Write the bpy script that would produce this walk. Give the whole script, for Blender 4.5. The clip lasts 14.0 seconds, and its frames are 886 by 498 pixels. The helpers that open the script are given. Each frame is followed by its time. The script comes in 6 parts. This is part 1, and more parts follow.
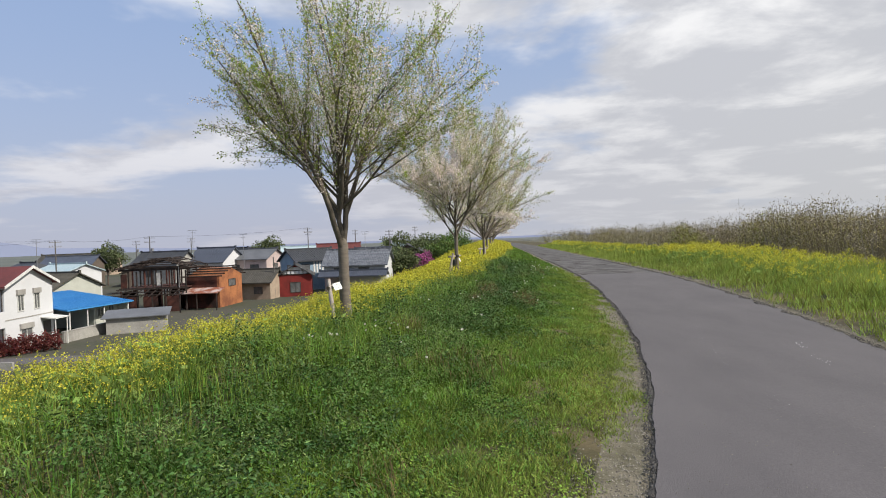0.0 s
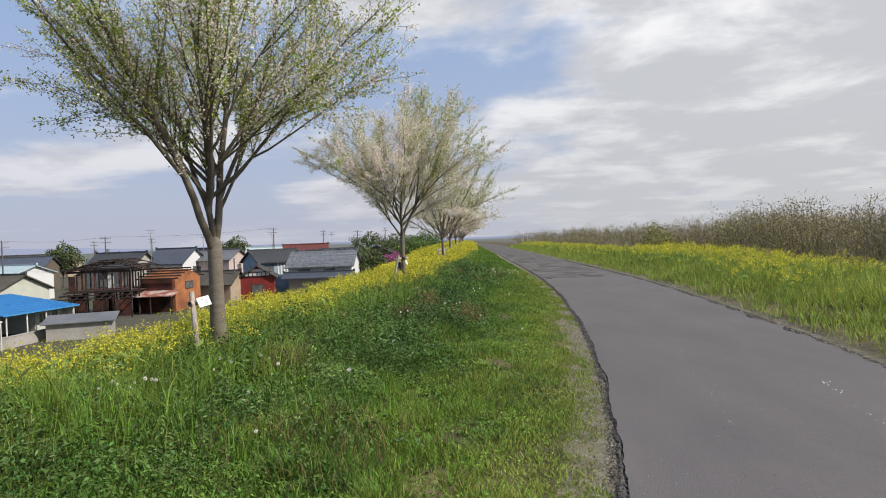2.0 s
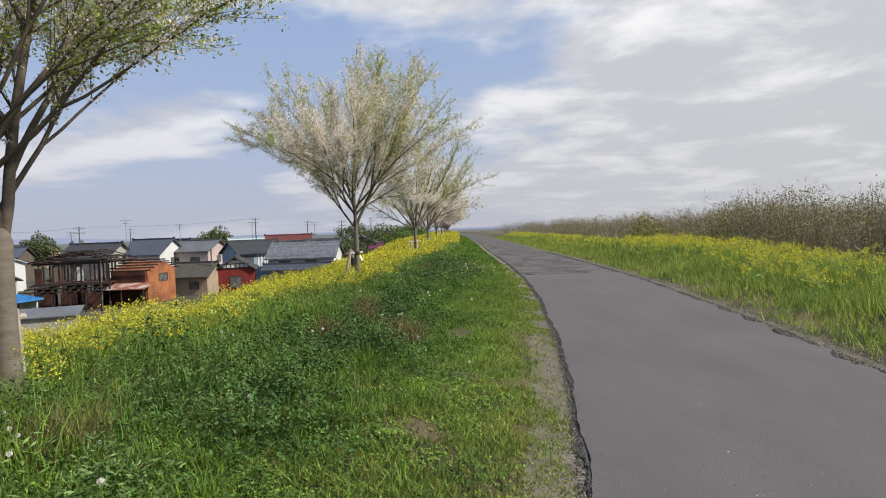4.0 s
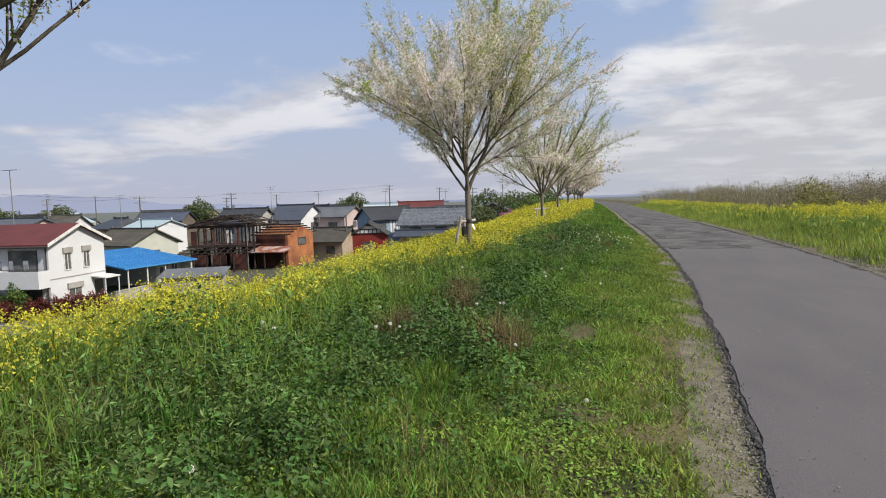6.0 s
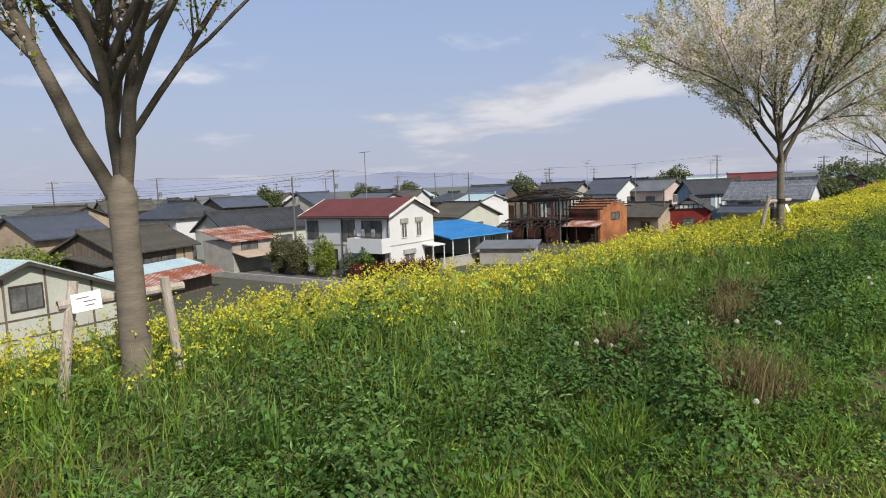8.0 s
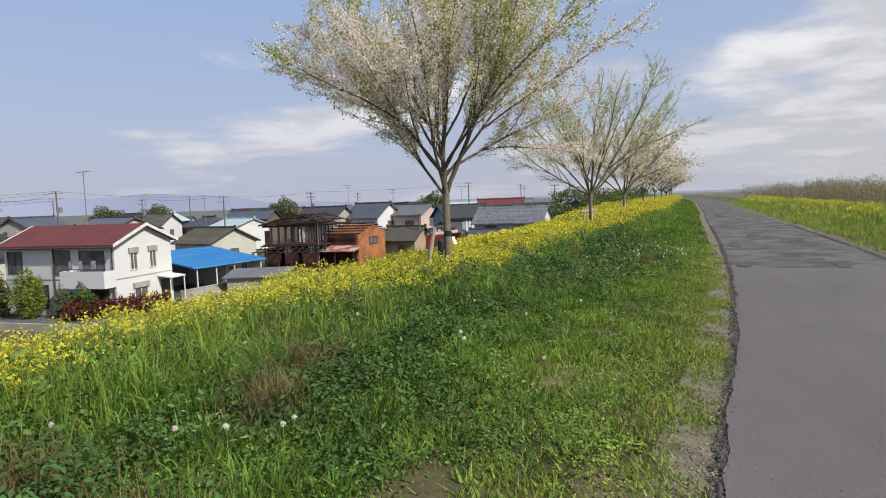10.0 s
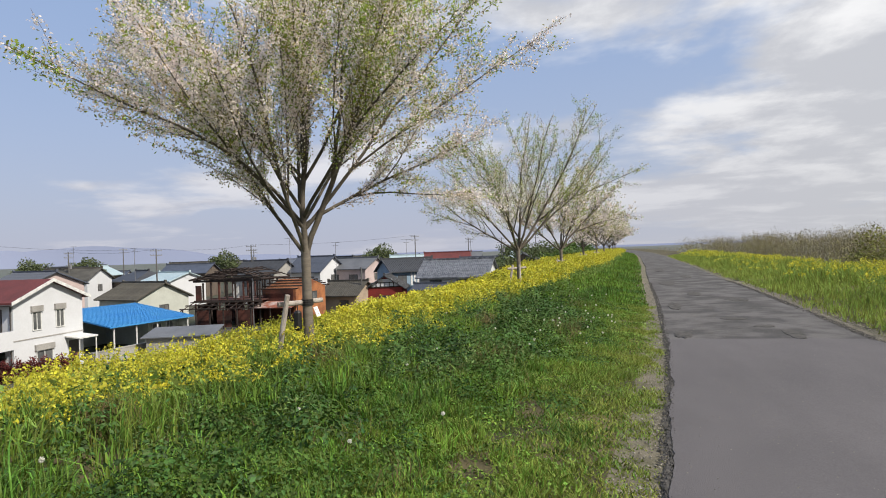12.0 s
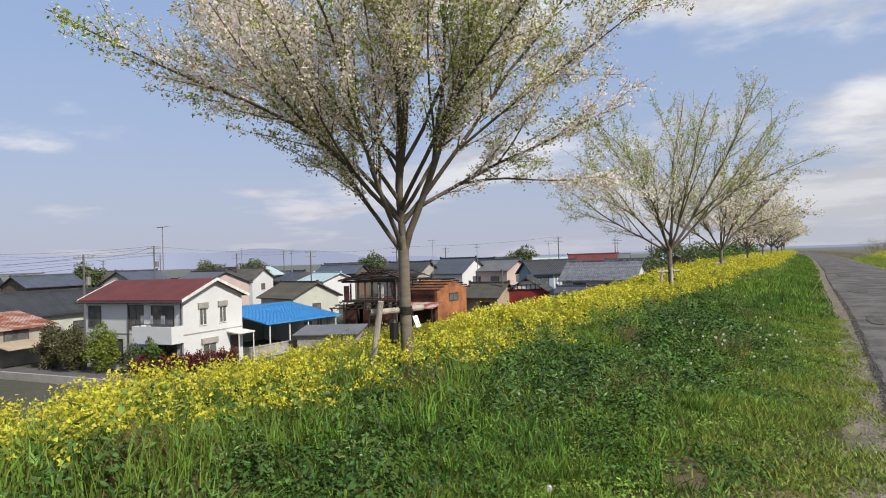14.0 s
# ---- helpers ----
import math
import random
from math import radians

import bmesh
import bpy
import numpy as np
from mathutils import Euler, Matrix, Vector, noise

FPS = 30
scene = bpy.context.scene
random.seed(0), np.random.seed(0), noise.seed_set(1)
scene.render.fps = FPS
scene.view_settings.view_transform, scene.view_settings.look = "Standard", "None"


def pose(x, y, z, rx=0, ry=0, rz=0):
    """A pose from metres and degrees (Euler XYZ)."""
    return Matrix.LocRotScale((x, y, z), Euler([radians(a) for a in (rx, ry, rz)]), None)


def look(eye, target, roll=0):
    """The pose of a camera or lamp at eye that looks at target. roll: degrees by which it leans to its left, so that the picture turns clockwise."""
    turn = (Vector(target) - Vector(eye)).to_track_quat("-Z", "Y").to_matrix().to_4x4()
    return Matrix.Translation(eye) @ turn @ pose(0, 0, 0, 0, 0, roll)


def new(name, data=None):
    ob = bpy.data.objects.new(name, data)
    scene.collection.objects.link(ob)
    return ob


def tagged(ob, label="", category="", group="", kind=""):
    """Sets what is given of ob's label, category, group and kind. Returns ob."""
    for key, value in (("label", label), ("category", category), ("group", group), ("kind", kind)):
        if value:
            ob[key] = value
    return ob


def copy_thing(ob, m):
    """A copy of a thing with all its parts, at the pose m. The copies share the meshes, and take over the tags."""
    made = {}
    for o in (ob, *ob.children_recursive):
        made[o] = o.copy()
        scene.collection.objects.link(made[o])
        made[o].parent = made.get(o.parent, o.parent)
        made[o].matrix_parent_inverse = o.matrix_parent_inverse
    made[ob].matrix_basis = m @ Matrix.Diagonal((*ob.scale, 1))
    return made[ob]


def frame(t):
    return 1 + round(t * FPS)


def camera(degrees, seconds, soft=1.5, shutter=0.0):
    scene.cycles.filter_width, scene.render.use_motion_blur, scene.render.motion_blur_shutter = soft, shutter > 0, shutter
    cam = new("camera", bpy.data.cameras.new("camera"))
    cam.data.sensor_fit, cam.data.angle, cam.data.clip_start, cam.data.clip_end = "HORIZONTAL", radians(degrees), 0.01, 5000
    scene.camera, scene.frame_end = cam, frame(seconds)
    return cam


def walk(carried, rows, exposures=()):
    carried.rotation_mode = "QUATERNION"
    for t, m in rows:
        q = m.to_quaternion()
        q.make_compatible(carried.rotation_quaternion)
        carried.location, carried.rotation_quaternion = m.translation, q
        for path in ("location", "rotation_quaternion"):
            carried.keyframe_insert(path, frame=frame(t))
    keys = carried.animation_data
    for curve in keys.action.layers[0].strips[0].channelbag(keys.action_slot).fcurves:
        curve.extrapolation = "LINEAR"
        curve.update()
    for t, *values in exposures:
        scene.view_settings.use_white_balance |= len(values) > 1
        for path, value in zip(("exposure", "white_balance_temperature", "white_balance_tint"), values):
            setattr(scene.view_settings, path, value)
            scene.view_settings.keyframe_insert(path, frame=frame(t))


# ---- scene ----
cam = camera(70.2, 14.0, soft=1.0)
METRES, EYE, TILT, LEAN, TURN = 15.5, 1.5, 0.25, 3.5, 0.0
ROWS = [
    (0.0, 0.0, 0.0, 0.0, 0.03, -1.19, -1.4),
    (0.5, 0.0138, 0.041, -0.0015, -0.45, -1.36, -1.4),
    (1.0, 0.027, 0.0829, -0.0009, -1.46, -1.17, -1.54),
    (1.5, 0.0395, 0.1255, -0.002, -1.57, -1.25, -1.4),
    (2.0, 0.0543, 0.1661, -0.0012, -2.36, -1.06, -1.44),
    (2.5, 0.0661, 0.2086, -0.0014, -3.23, -0.92, -1.47),
    (3.0, 0.0821, 0.2509, -0.0, -3.59, -1.04, -1.45),
    (5.5, 0.1236, 0.4404, -0.0013, 0.89, -4.15, -1.39),
    (6.0, 0.1259, 0.4683, -0.0026, 8.73, -5.2, -1.65),
    (6.5, 0.1273, 0.4788, -0.0019, 21.62, -5.86, -1.2),
    (7.0, 0.1266, 0.4884, -0.002, 34.61, -7.0, -0.81),
    (7.5, 0.1385, 0.5155, -0.0005, 38.38, -8.11, -0.12),
    (8.0, 0.1539, 0.5529, 0.0016, 37.18, -8.09, -0.27),
    (8.5, 0.1678, 0.5921, 0.0009, 30.17, -6.88, -0.48),
    (9.0, 0.1851, 0.6248, 0.0026, 23.99, -6.43, -0.72),
    (11.5, 0.2436, 0.8233, 0.011, 12.74, -3.01, -1.28),
    (12.0, 0.2466, 0.8594, 0.0107, 12.45, -0.79, -1.33),
    (12.5, 0.2478, 0.8892, 0.0101, 13.77, -0.61, -1.27),
    (13.0, 0.2438, 0.9234, 0.0085, 17.15, -0.7, -1.18),
    (13.5, 0.2444, 0.9462, 0.0086, 20.17, -0.68, -1.23),
    (14.0, 0.238, 0.9564, 0.007, 25.47, -0.89, -1.11),
]
walk(cam, [(t, pose(0, 0, EYE, TILT, LEAN, TURN) @ pose(METRES * x, METRES * y, METRES * z, 90 + pitch, roll, yaw)) for t, x, y, z, yaw, pitch, roll in ROWS])


# ---- world, sun, exposure ----
SUN_EL, SUN_AZ = 42.0, 110.0          # degrees; azimuth clockwise from +y
w = bpy.data.worlds.new("sky")
scene.world = w
w.use_nodes = True
nt = w.node_tree
nt.nodes.clear()


def wn(kind, **kw):
    n = nt.nodes.new(kind)
    for k, v in kw.items():
        n.inputs[k].default_value = v
    return n


def wmath(op, a, b=None, clamp=False):
    n = nt.nodes.new("ShaderNodeMath")
    n.operation, n.use_clamp = op, clamp
    for i, v in enumerate((a, b)):
        if v is None:
            continue
        if isinstance(v, (int, float)):
            n.inputs[i].default_value = v
        else:
            nt.links.new(v, n.inputs[i])
    return n.outputs[0]


def wramp(src, stops):
    n = nt.nodes.new("ShaderNodeValToRGB")
    n.color_ramp.interpolation = "EASE"
    while len(n.color_ramp.elements) < len(stops):
        n.color_ramp.elements.new(0.5)
    for el, (p, c) in zip(n.color_ramp.elements, stops):
        el.position, el.color = p, (*c, 1)
    nt.links.new(src, n.inputs[0])
    return n.outputs[0]


def wmix(f, a, b):
    n = nt.nodes.new("ShaderNodeMix")
    n.data_type = "RGBA"
    for s, v in ((n.inputs[0], f), (n.inputs[6], a), (n.inputs[7], b)):
        if isinstance(v, tuple):
            s.default_value = (*v, 1)
        elif isinstance(v, (int, float)):
            s.default_value = v
        else:
            nt.links.new(v, s)
    return n.outputs[2]


sky = nt.nodes.new("ShaderNodeTexSky")
sky.sky_type, sky.sun_disc = "NISHITA", False
sky.sun_elevation, sky.sun_rotation = radians(SUN_EL), radians(SUN_AZ)
sky.air_density, sky.dust_density, sky.ozone_density = 1.0, 1.5, 2.0
tc = nt.nodes.new("ShaderNodeTexCoord")
sep = nt.nodes.new("ShaderNodeSeparateXYZ")
nt.links.new(tc.outputs["Generated"], sep.inputs[0])
dx, dy, dz = sep.outputs
# clouds lie on a flat sheet overhead
low = wmath("ADD", wmath("MAXIMUM", dz, 0.0), 0.13)
comb = nt.nodes.new("ShaderNodeCombineXYZ")
nt.links.new(wmath("DIVIDE", dx, low), comb.inputs[0])
nt.links.new(wmath("DIVIDE", dy, low), comb.inputs[1])
comb.inputs[2].default_value = 3.7


def wnoise(scale, detail, rough, dist=0.0, offset=(0, 0, 0)):
    m = nt.nodes.new("ShaderNodeMapping")
    m.inputs["Location"].default_value = offset
    nt.links.new(comb.outputs[0], m.inputs["Vector"])
    n = wn("ShaderNodeTexNoise", Scale=scale, Detail=detail, Roughness=rough, Distortion=dist)
    nt.links.new(m.outputs[0], n.inputs["Vector"])
    return n.outputs["Fac"]


bank = wnoise(0.6, 6, 0.55, 0.1, (0.6, 2.1, 0))
veil = wnoise(1.5, 6, 0.55, 0.5, (4.0, 1.0, 2.0))
# more cover towards the river side
side = wmath("MULTIPLY", dx, 0.22)
dens = wmath("ADD", wmath("ADD", bank, side), wmath("MULTIPLY", wmath("SUBTRACT", veil, 0.5), 0.25))
cover = wramp(dens, [(0.42, (0, 0, 0)), (0.56, (1, 1, 1))])
shade = wramp(wmath("ADD", wnoise(1.5, 7, 0.58, 0.2, (7.3, 3.3, 1)), wmath("MULTIPLY", side, 0.6)), [(0.38, (8.9, 8.8, 8.7)), (0.60, (5.2, 5.25, 5.5))])
blue = wmix(0.7, sky.outputs[0], (3.0, 4.15, 6.6))
sheet = wmix(wmath("MULTIPLY", cover, 0.92), blue, shade)
# pale haze towards the horizon
haze = wmath("POWER", wmath("SUBTRACT", 1.0, wmath("MULTIPLY", wmath("MAXIMUM", dz, 0.0), 1.9, True), True), 2.2)
hazed = wmix(wmath("MULTIPLY", haze, 0.9), sheet, wmix(wmath("ADD", wmath("MULTIPLY", dx, 1.3), 0.3, True), (4.15, 4.25, 5.05), (4.75, 4.8, 4.95)))
bg = wn("ShaderNodeBackground", Strength=0.1)
nt.links.new(hazed, bg.inputs[0])
wo = nt.nodes.new("ShaderNodeOutputWorld")
nt.links.new(bg.outputs[0], wo.inputs[0])

sun = new("sun", bpy.data.lights.new("sun", "SUN"))
sun.data.energy, sun.data.angle, sun.data.color = 4.7, radians(2.0), (1.0, 0.93, 0.82)
az, el = radians(SUN_AZ), radians(SUN_EL)
sun.matrix_world = look((0, 0, 40), (-math.sin(az) * math.cos(el), -math.cos(az) * math.cos(el), 40 - math.sin(el)))
scene.view_settings.exposure = 0.25


# ---- materials ----
def mat(name, col, col2=None, rough=0.8, scale=6.0, fine=60.0, bump=0.3, spec=0.3, metal=0.0, contrast=(0.35, 0.65), var=0.0, coord="Object", stretch=(1, 1, 1), island=0.0, trans=0.0, bumpdist=0.01, grain=0.18):
    """A two-scale noise material: blotches from col to col2, fine grain in tone and relief."""
    m = bpy.data.materials.new(name)
    m.use_nodes = True
    t = m.node_tree
    b = t.nodes["Principled BSDF"]
    L = t.links.new

    def node(kind, **kw):
        n = t.nodes.new(kind)
        for k, v in kw.items():
            n.inputs[k].default_value = v
        return n
    col2 = col2 or tuple(c * 0.7 for c in col)
    co = node("ShaderNodeTexCoord")
    mp = node("ShaderNodeMapping", Scale=stretch)
    L(co.outputs[coord], mp.inputs[0])
    n1 = node("ShaderNodeTexNoise", Scale=scale, Detail=4.0, Roughness=0.6)
    n2 = node("ShaderNodeTexNoise", Scale=fine, Detail=3.0, Roughness=0.6)
    L(mp.outputs[0], n1.inputs["Vector"])
    L(mp.outputs[0], n2.inputs["Vector"])
    mr = node("ShaderNodeMapRange")
    mr.inputs[1].default_value, mr.inputs[2].default_value = contrast
    L(n1.outputs["Fac"], mr.inputs[0])
    mx = node("ShaderNodeMix")
    mx.data_type = "RGBA"
    mx.inputs[6].default_value, mx.inputs[7].default_value = (*col, 1), (*col2, 1)
    L(mr.outputs[0], mx.inputs[0])
    hsv = node("ShaderNodeHueSaturation")
    L(mx.outputs[2], hsv.inputs["Color"])
    m2 = node("ShaderNodeMapRange")
    m2.inputs[1].default_value, m2.inputs[2].default_value, m2.inputs[3].default_value, m2.inputs[4].default_value = 0.3, 0.7, 1 - grain, 1 + grain
    L(n2.outputs["Fac"], m2.inputs[0])
    val = m2.outputs[0]
    if var or island:
        src = node("ShaderNodeObjectInfo").outputs["Random"] if var else node("ShaderNodeNewGeometry").outputs["Random Per Island"]
        amt = var or island
        m3 = node("ShaderNodeMapRange")
        m3.inputs[3].default_value, m3.inputs[4].default_value = 1 - amt, 1 + amt
        L(src, m3.inputs[0])
        mul = node("ShaderNodeMath")
        mul.operation = "MULTIPLY"
        L(val, mul.inputs[0])
        L(m3.outputs[0], mul.inputs[1])
        val = mul.outputs[0]
        m4 = node("ShaderNodeMapRange")
        m4.inputs[3].default_value, m4.inputs[4].default_value = 0.5 - 0.06 * amt, 0.5 + 0.05 * amt
        L(src, m4.inputs[0])
        L(m4.outputs[0], hsv.inputs["Hue"])
    L(val, hsv.inputs["Value"])
    L(hsv.outputs[0], b.inputs["Base Color"])
    b.inputs["Roughness"].default_value = rough
    b.inputs["Specular IOR Level"].default_value = spec
    b.inputs["Metallic"].default_value = metal
    if bump:
        bp = node("ShaderNodeBump", Strength=bump, Distance=bumpdist)
        L(n2.outputs["Fac"], bp.inputs["Height"])
        L(bp.outputs[0], b.inputs["Normal"])
    if trans:
        tr = node("ShaderNodeBsdfTranslucent")
        L(hsv.outputs[0], tr.inputs["Color"])
        ms = node("ShaderNodeMixShader", Fac=trans)
        L(b.outputs[0], ms.inputs[1])
        L(tr.outputs[0], ms.inputs[2])
        L(ms.outputs[0], t.nodes["Material Output"].inputs["Surface"])
    return m


# near-black tone paints the shade between plants; the tan is bare soil
M_SOIL = mat("turf", (0.02, 0.024, 0.009), (0.12, 0.095, 0.05), 0.95, 0.9, 30, 0.6)
M_SLOPE = mat("slope_turf", (0.09, 0.14, 0.035), (0.14, 0.16, 0.04), 0.95, 0.6, 12, 0.6)
M_TOWN = mat("town_ground", (0.07, 0.064, 0.052), (0.042, 0.05, 0.027), 0.95, 0.08, 2, 0.2)
# far fields greyed in their colour to imitate distance haze
M_FIELD = mat("field_ground", (0.085, 0.10, 0.085), (0.12, 0.125, 0.115), 0.95, 0.012, 0.3, 0.0)
M_ASPHALT = mat("asphalt", (0.115, 0.107, 0.112), (0.083, 0.078, 0.083), 0.92, 0.9, 110, 0.5, 0.25, stretch=(1.3, 0.5, 1), contrast=(0.2, 0.8), bumpdist=0.004)
M_ASPHALT_OLD = mat("worn_asphalt", (0.118, 0.112, 0.112), (0.062, 0.06, 0.06), 0.95, 1.1, 60, 0.8, 0.2, contrast=(0.4, 0.58))
M_TAR = mat("broken_asphalt_edge", (0.042, 0.040, 0.038), (0.09, 0.085, 0.08), 0.95, 9, 80, 0.8)
M_GRAVEL = mat("gravel", (0.165, 0.145, 0.11), (0.085, 0.08, 0.05), 0.95, 5, 70, 1.0)
M_STONE = mat("pebble", (0.25, 0.23, 0.195), (0.12, 0.11, 0.09), 0.9, 9, 60, 0.4, island=0.35)
M_GRASS = mat("grass_blade", (0.172, 0.27, 0.034), (0.05, 0.115, 0.019), 0.6, 0.6, 8, 0, 0.25, island=0.6, trans=0.25)
M_GRASS_L = mat("light_grass_blade", (0.185, 0.28, 0.038), (0.10, 0.175, 0.028), 0.6, 0.9, 8, 0, 0.25, island=0.5, trans=0.3)
M_LOWLEAF = mat("low_clover_leaf", (0.225, 0.325, 0.05), (0.105, 0.19, 0.032), 0.65, 2.0, 10, 0, 0.25, island=0.5, trans=0.3)
M_GRASS_Y = mat("dry_turf_blade", (0.25, 0.29, 0.06), (0.15, 0.21, 0.04), 0.7, 1.1, 8, 0, 0.2, island=0.45, trans=0.25)
M_STRAW = mat("dry_stalk", (0.12, 0.085, 0.045), (0.23, 0.18, 0.09), 0.9, 3, 20, 0, 0.2, island=0.3, trans=0.2)
M_CLOVER = mat("weed_leaf", (0.028, 0.066, 0.016), (0.085, 0.15, 0.03), 0.7, 1.6, 10, 0, 0.15, island=0.42, trans=0.14)
M_TUFT = mat("dark_turf_blade", (0.026, 0.066, 0.014), (0.08, 0.145, 0.026), 0.6, 2.0, 8, 0, 0.2, island=0.45, trans=0.12)
M_WEED = mat("broad_weed_leaf", (0.025, 0.064, 0.016), (0.075, 0.14, 0.028), 0.6, 1.2, 12, 0, 0.25, island=0.42, trans=0.14)
M_MUGWORT = mat("mugwort_leaf", (0.085, 0.14, 0.045), (0.18, 0.25, 0.08), 0.7, 1.5, 12, 0, 0.2, island=0.5, trans=0.2)
M_RAPE_STEM = mat("rape_stalk", (0.23, 0.32, 0.075), (0.15, 0.24, 0.055), 0.7, 2, 10, 0, 0.25, island=0.3, trans=0.3)
M_RAPE = mat("rape_petal", (0.58, 0.52, 0.04), (0.47, 0.47, 0.07), 0.65, 2, 10, 0, 0.2, island=0.2, trans=0.35)
M_PUFF = mat("seed_head_white", (0.82, 0.81, 0.75), (0.70, 0.69, 0.62), 0.95, 20, 200, 0.6, 0.1, trans=0.3)
M_LIMB = mat("cherry_limb_bark", (0.135, 0.115, 0.09), (0.075, 0.063, 0.05), 0.85, 4, 40, 0.6, 0.25, stretch=(1, 1, 2), contrast=(0.25, 0.75))
M_BARK = mat("cherry_bark", (0.185, 0.16, 0.13), (0.10, 0.085, 0.07), 0.85, 3.2, 14, 0.5, 0.25, stretch=(1.5, 1.5, 6), bumpdist=0.006, contrast=(0.2, 0.8), grain=0.12)
M_TWIG = mat("twig_bark", (0.09, 0.071, 0.06), (0.13, 0.10, 0.085), 0.9, 12, 60, 0.4, 0.2)
M_LEAF = mat("young_cherry_leaf", (0.36, 0.43, 0.07), (0.24, 0.34, 0.06), 0.6, 1.4, 20, 0, 0.3, island=0.35, trans=0.45)
M_BLOSSOM = mat("cherry_blossom", (0.94, 0.87, 0.85), (0.91, 0.80, 0.77), 0.8, 1.2, 20, 0, 0.1, island=0.06, trans=0.6)
M_BRONZE = mat("bronze_young_leaf", (0.48, 0.38, 0.17), (0.42, 0.40, 0.14), 0.7, 1.4, 20, 0, 0.2, island=0.3, trans=0.4)
M_STAKE = mat("weathered_stake_wood", (0.42, 0.38, 0.34), (0.29, 0.25, 0.22), 0.9, 5, 50, 0.8, 0.2, stretch=(3, 3, 0.5))
M_BAND = mat("black_rubber_band", (0.022, 0.021, 0.02), None, 0.7, 9, 60, 0.3)
M_TAG = mat("white_card", (0.78, 0.78, 0.77), (0.70, 0.70, 0.69), 0.6, 6, 60, 0.05)
M_INK = mat("grey_ink", (0.12, 0.12, 0.12), None, 0.8, 9, 60, 0)
M_WHITE = mat("white_render", (0.55, 0.56, 0.585), (0.52, 0.53, 0.55), 0.85, 0.5, 9, 0.05, grain=0.04)
M_CREAM = mat("cream_sheet", (0.44, 0.455, 0.41), (0.37, 0.38, 0.34), 0.6, 0.6, 6, 0.03, grain=0.07)
M_CONC = mat("grey_concrete", (0.34, 0.33, 0.31), (0.25, 0.24, 0.225), 0.9, 0.7, 14, 0.3)
M_OLDWOOD = mat("dark_weathered_boards", (0.085, 0.068, 0.055), (0.15, 0.12, 0.10), 0.9, 1.5, 20, 0.4, stretch=(3, 3, 0.4))
M_BEIGE = mat("beige_mortar", (0.36, 0.29, 0.22), (0.28, 0.22, 0.17), 0.9, 0.8, 16, 0.3)
M_PINK = mat("pink_render", (0.47, 0.38, 0.36), (0.40, 0.32, 0.31), 0.9, 0.6, 14, 0.2)
M_REDWALL = mat("dark_red_boards", (0.20, 0.025, 0.022), (0.13, 0.02, 0.018), 0.8, 0.8, 14, 0.3)
M_BLUEWALL = mat("blue_boards", (0.22, 0.30, 0.38), (0.17, 0.23, 0.30), 0.8, 0.8, 14, 0.3)
M_ORANGE = mat("orange_scorched_boards", (0.36, 0.145, 0.06), (0.17, 0.065, 0.035), 0.85, 0.55, 9, 0.3)
M_CHAR = mat("charred_timber", (0.018, 0.015, 0.014), (0.05, 0.035, 0.03), 0.95, 1.5, 15, 0.5)
M_BURNT = mat("scorched_brown_boards", (0.10, 0.036, 0.026), (0.028, 0.016, 0.014), 0.9, 0.7, 9, 0.4)
M_TILE = mat("grey_kawara", (0.054, 0.057, 0.065), (0.031, 0.033, 0.038), 0.5, 1.0, 8, 0.3, 0.4, var=0.2)
M_TILE_BR = mat("brown_grey_kawara", (0.088, 0.082, 0.07), (0.05, 0.047, 0.04), 0.7, 1.0, 8, 0.4, 0.3, var=0.15)
M_TILE_LT = mat("pale_grey_kawara", (0.17, 0.18, 0.20), (0.06, 0.065, 0.078), 0.45, 2.2, 9, 0.4, 0.5, contrast=(0.42, 0.58))
M_TILE_BLUE = mat("blue_black_kawara", (0.07, 0.08, 0.108), (0.045, 0.052, 0.07), 0.45, 1.0, 8, 0.3, 0.5)
M_ROOF_RED = mat("red_slate_roof", (0.125, 0.034, 0.032), (0.09, 0.027, 0.026), 0.7, 0.7, 12, 0.3)
M_ROOF_BLUE = mat("blue_sheet_roof", (0.03, 0.19, 0.47), (0.06, 0.25, 0.50), 0.45, 0.5, 8, 0.1, 0.4)
M_ROOF_TEAL = mat("teal_sheet_roof", (0.30, 0.40, 0.44), (0.38, 0.46, 0.48), 0.5, 0.4, 8, 0.1, 0.4)
M_RUST = mat("rusted_sheet_roof", (0.22, 0.075, 0.045), (0.42, 0.34, 0.32), 0.8, 0.7, 9, 0.3, contrast=(0.45, 0.6))
M_GREYROOF = mat("grey_sheet_roof", (0.135, 0.14, 0.152), (0.095, 0.10, 0.108), 0.6, 0.4, 9, 0.2)
M_GLASS = mat("dark_window_glass", (0.06, 0.065, 0.07), (0.15, 0.15, 0.15), 0.08, 0.8, 5, 0, 0.6)
M_FRAME = mat("bronze_sash", (0.06, 0.05, 0.045), None, 0.5, 4, 30, 0, 0.5)
M_WSASH = mat("white_sash", (0.68, 0.68, 0.66), None, 0.5, 4, 30, 0, 0.5)
M_POLE = mat("concrete_pole", (0.13, 0.125, 0.12), (0.09, 0.087, 0.085), 0.9, 0.8, 20, 0.2)
M_METAL = mat("dull_galvanised_metal", (0.30, 0.30, 0.31), (0.22, 0.22, 0.23), 0.5, 2, 20, 0, 0.5, metal=0.6)
M_WIRE = mat("black_cable", (0.03, 0.03, 0.033), None, 0.7, 2, 20, 0)
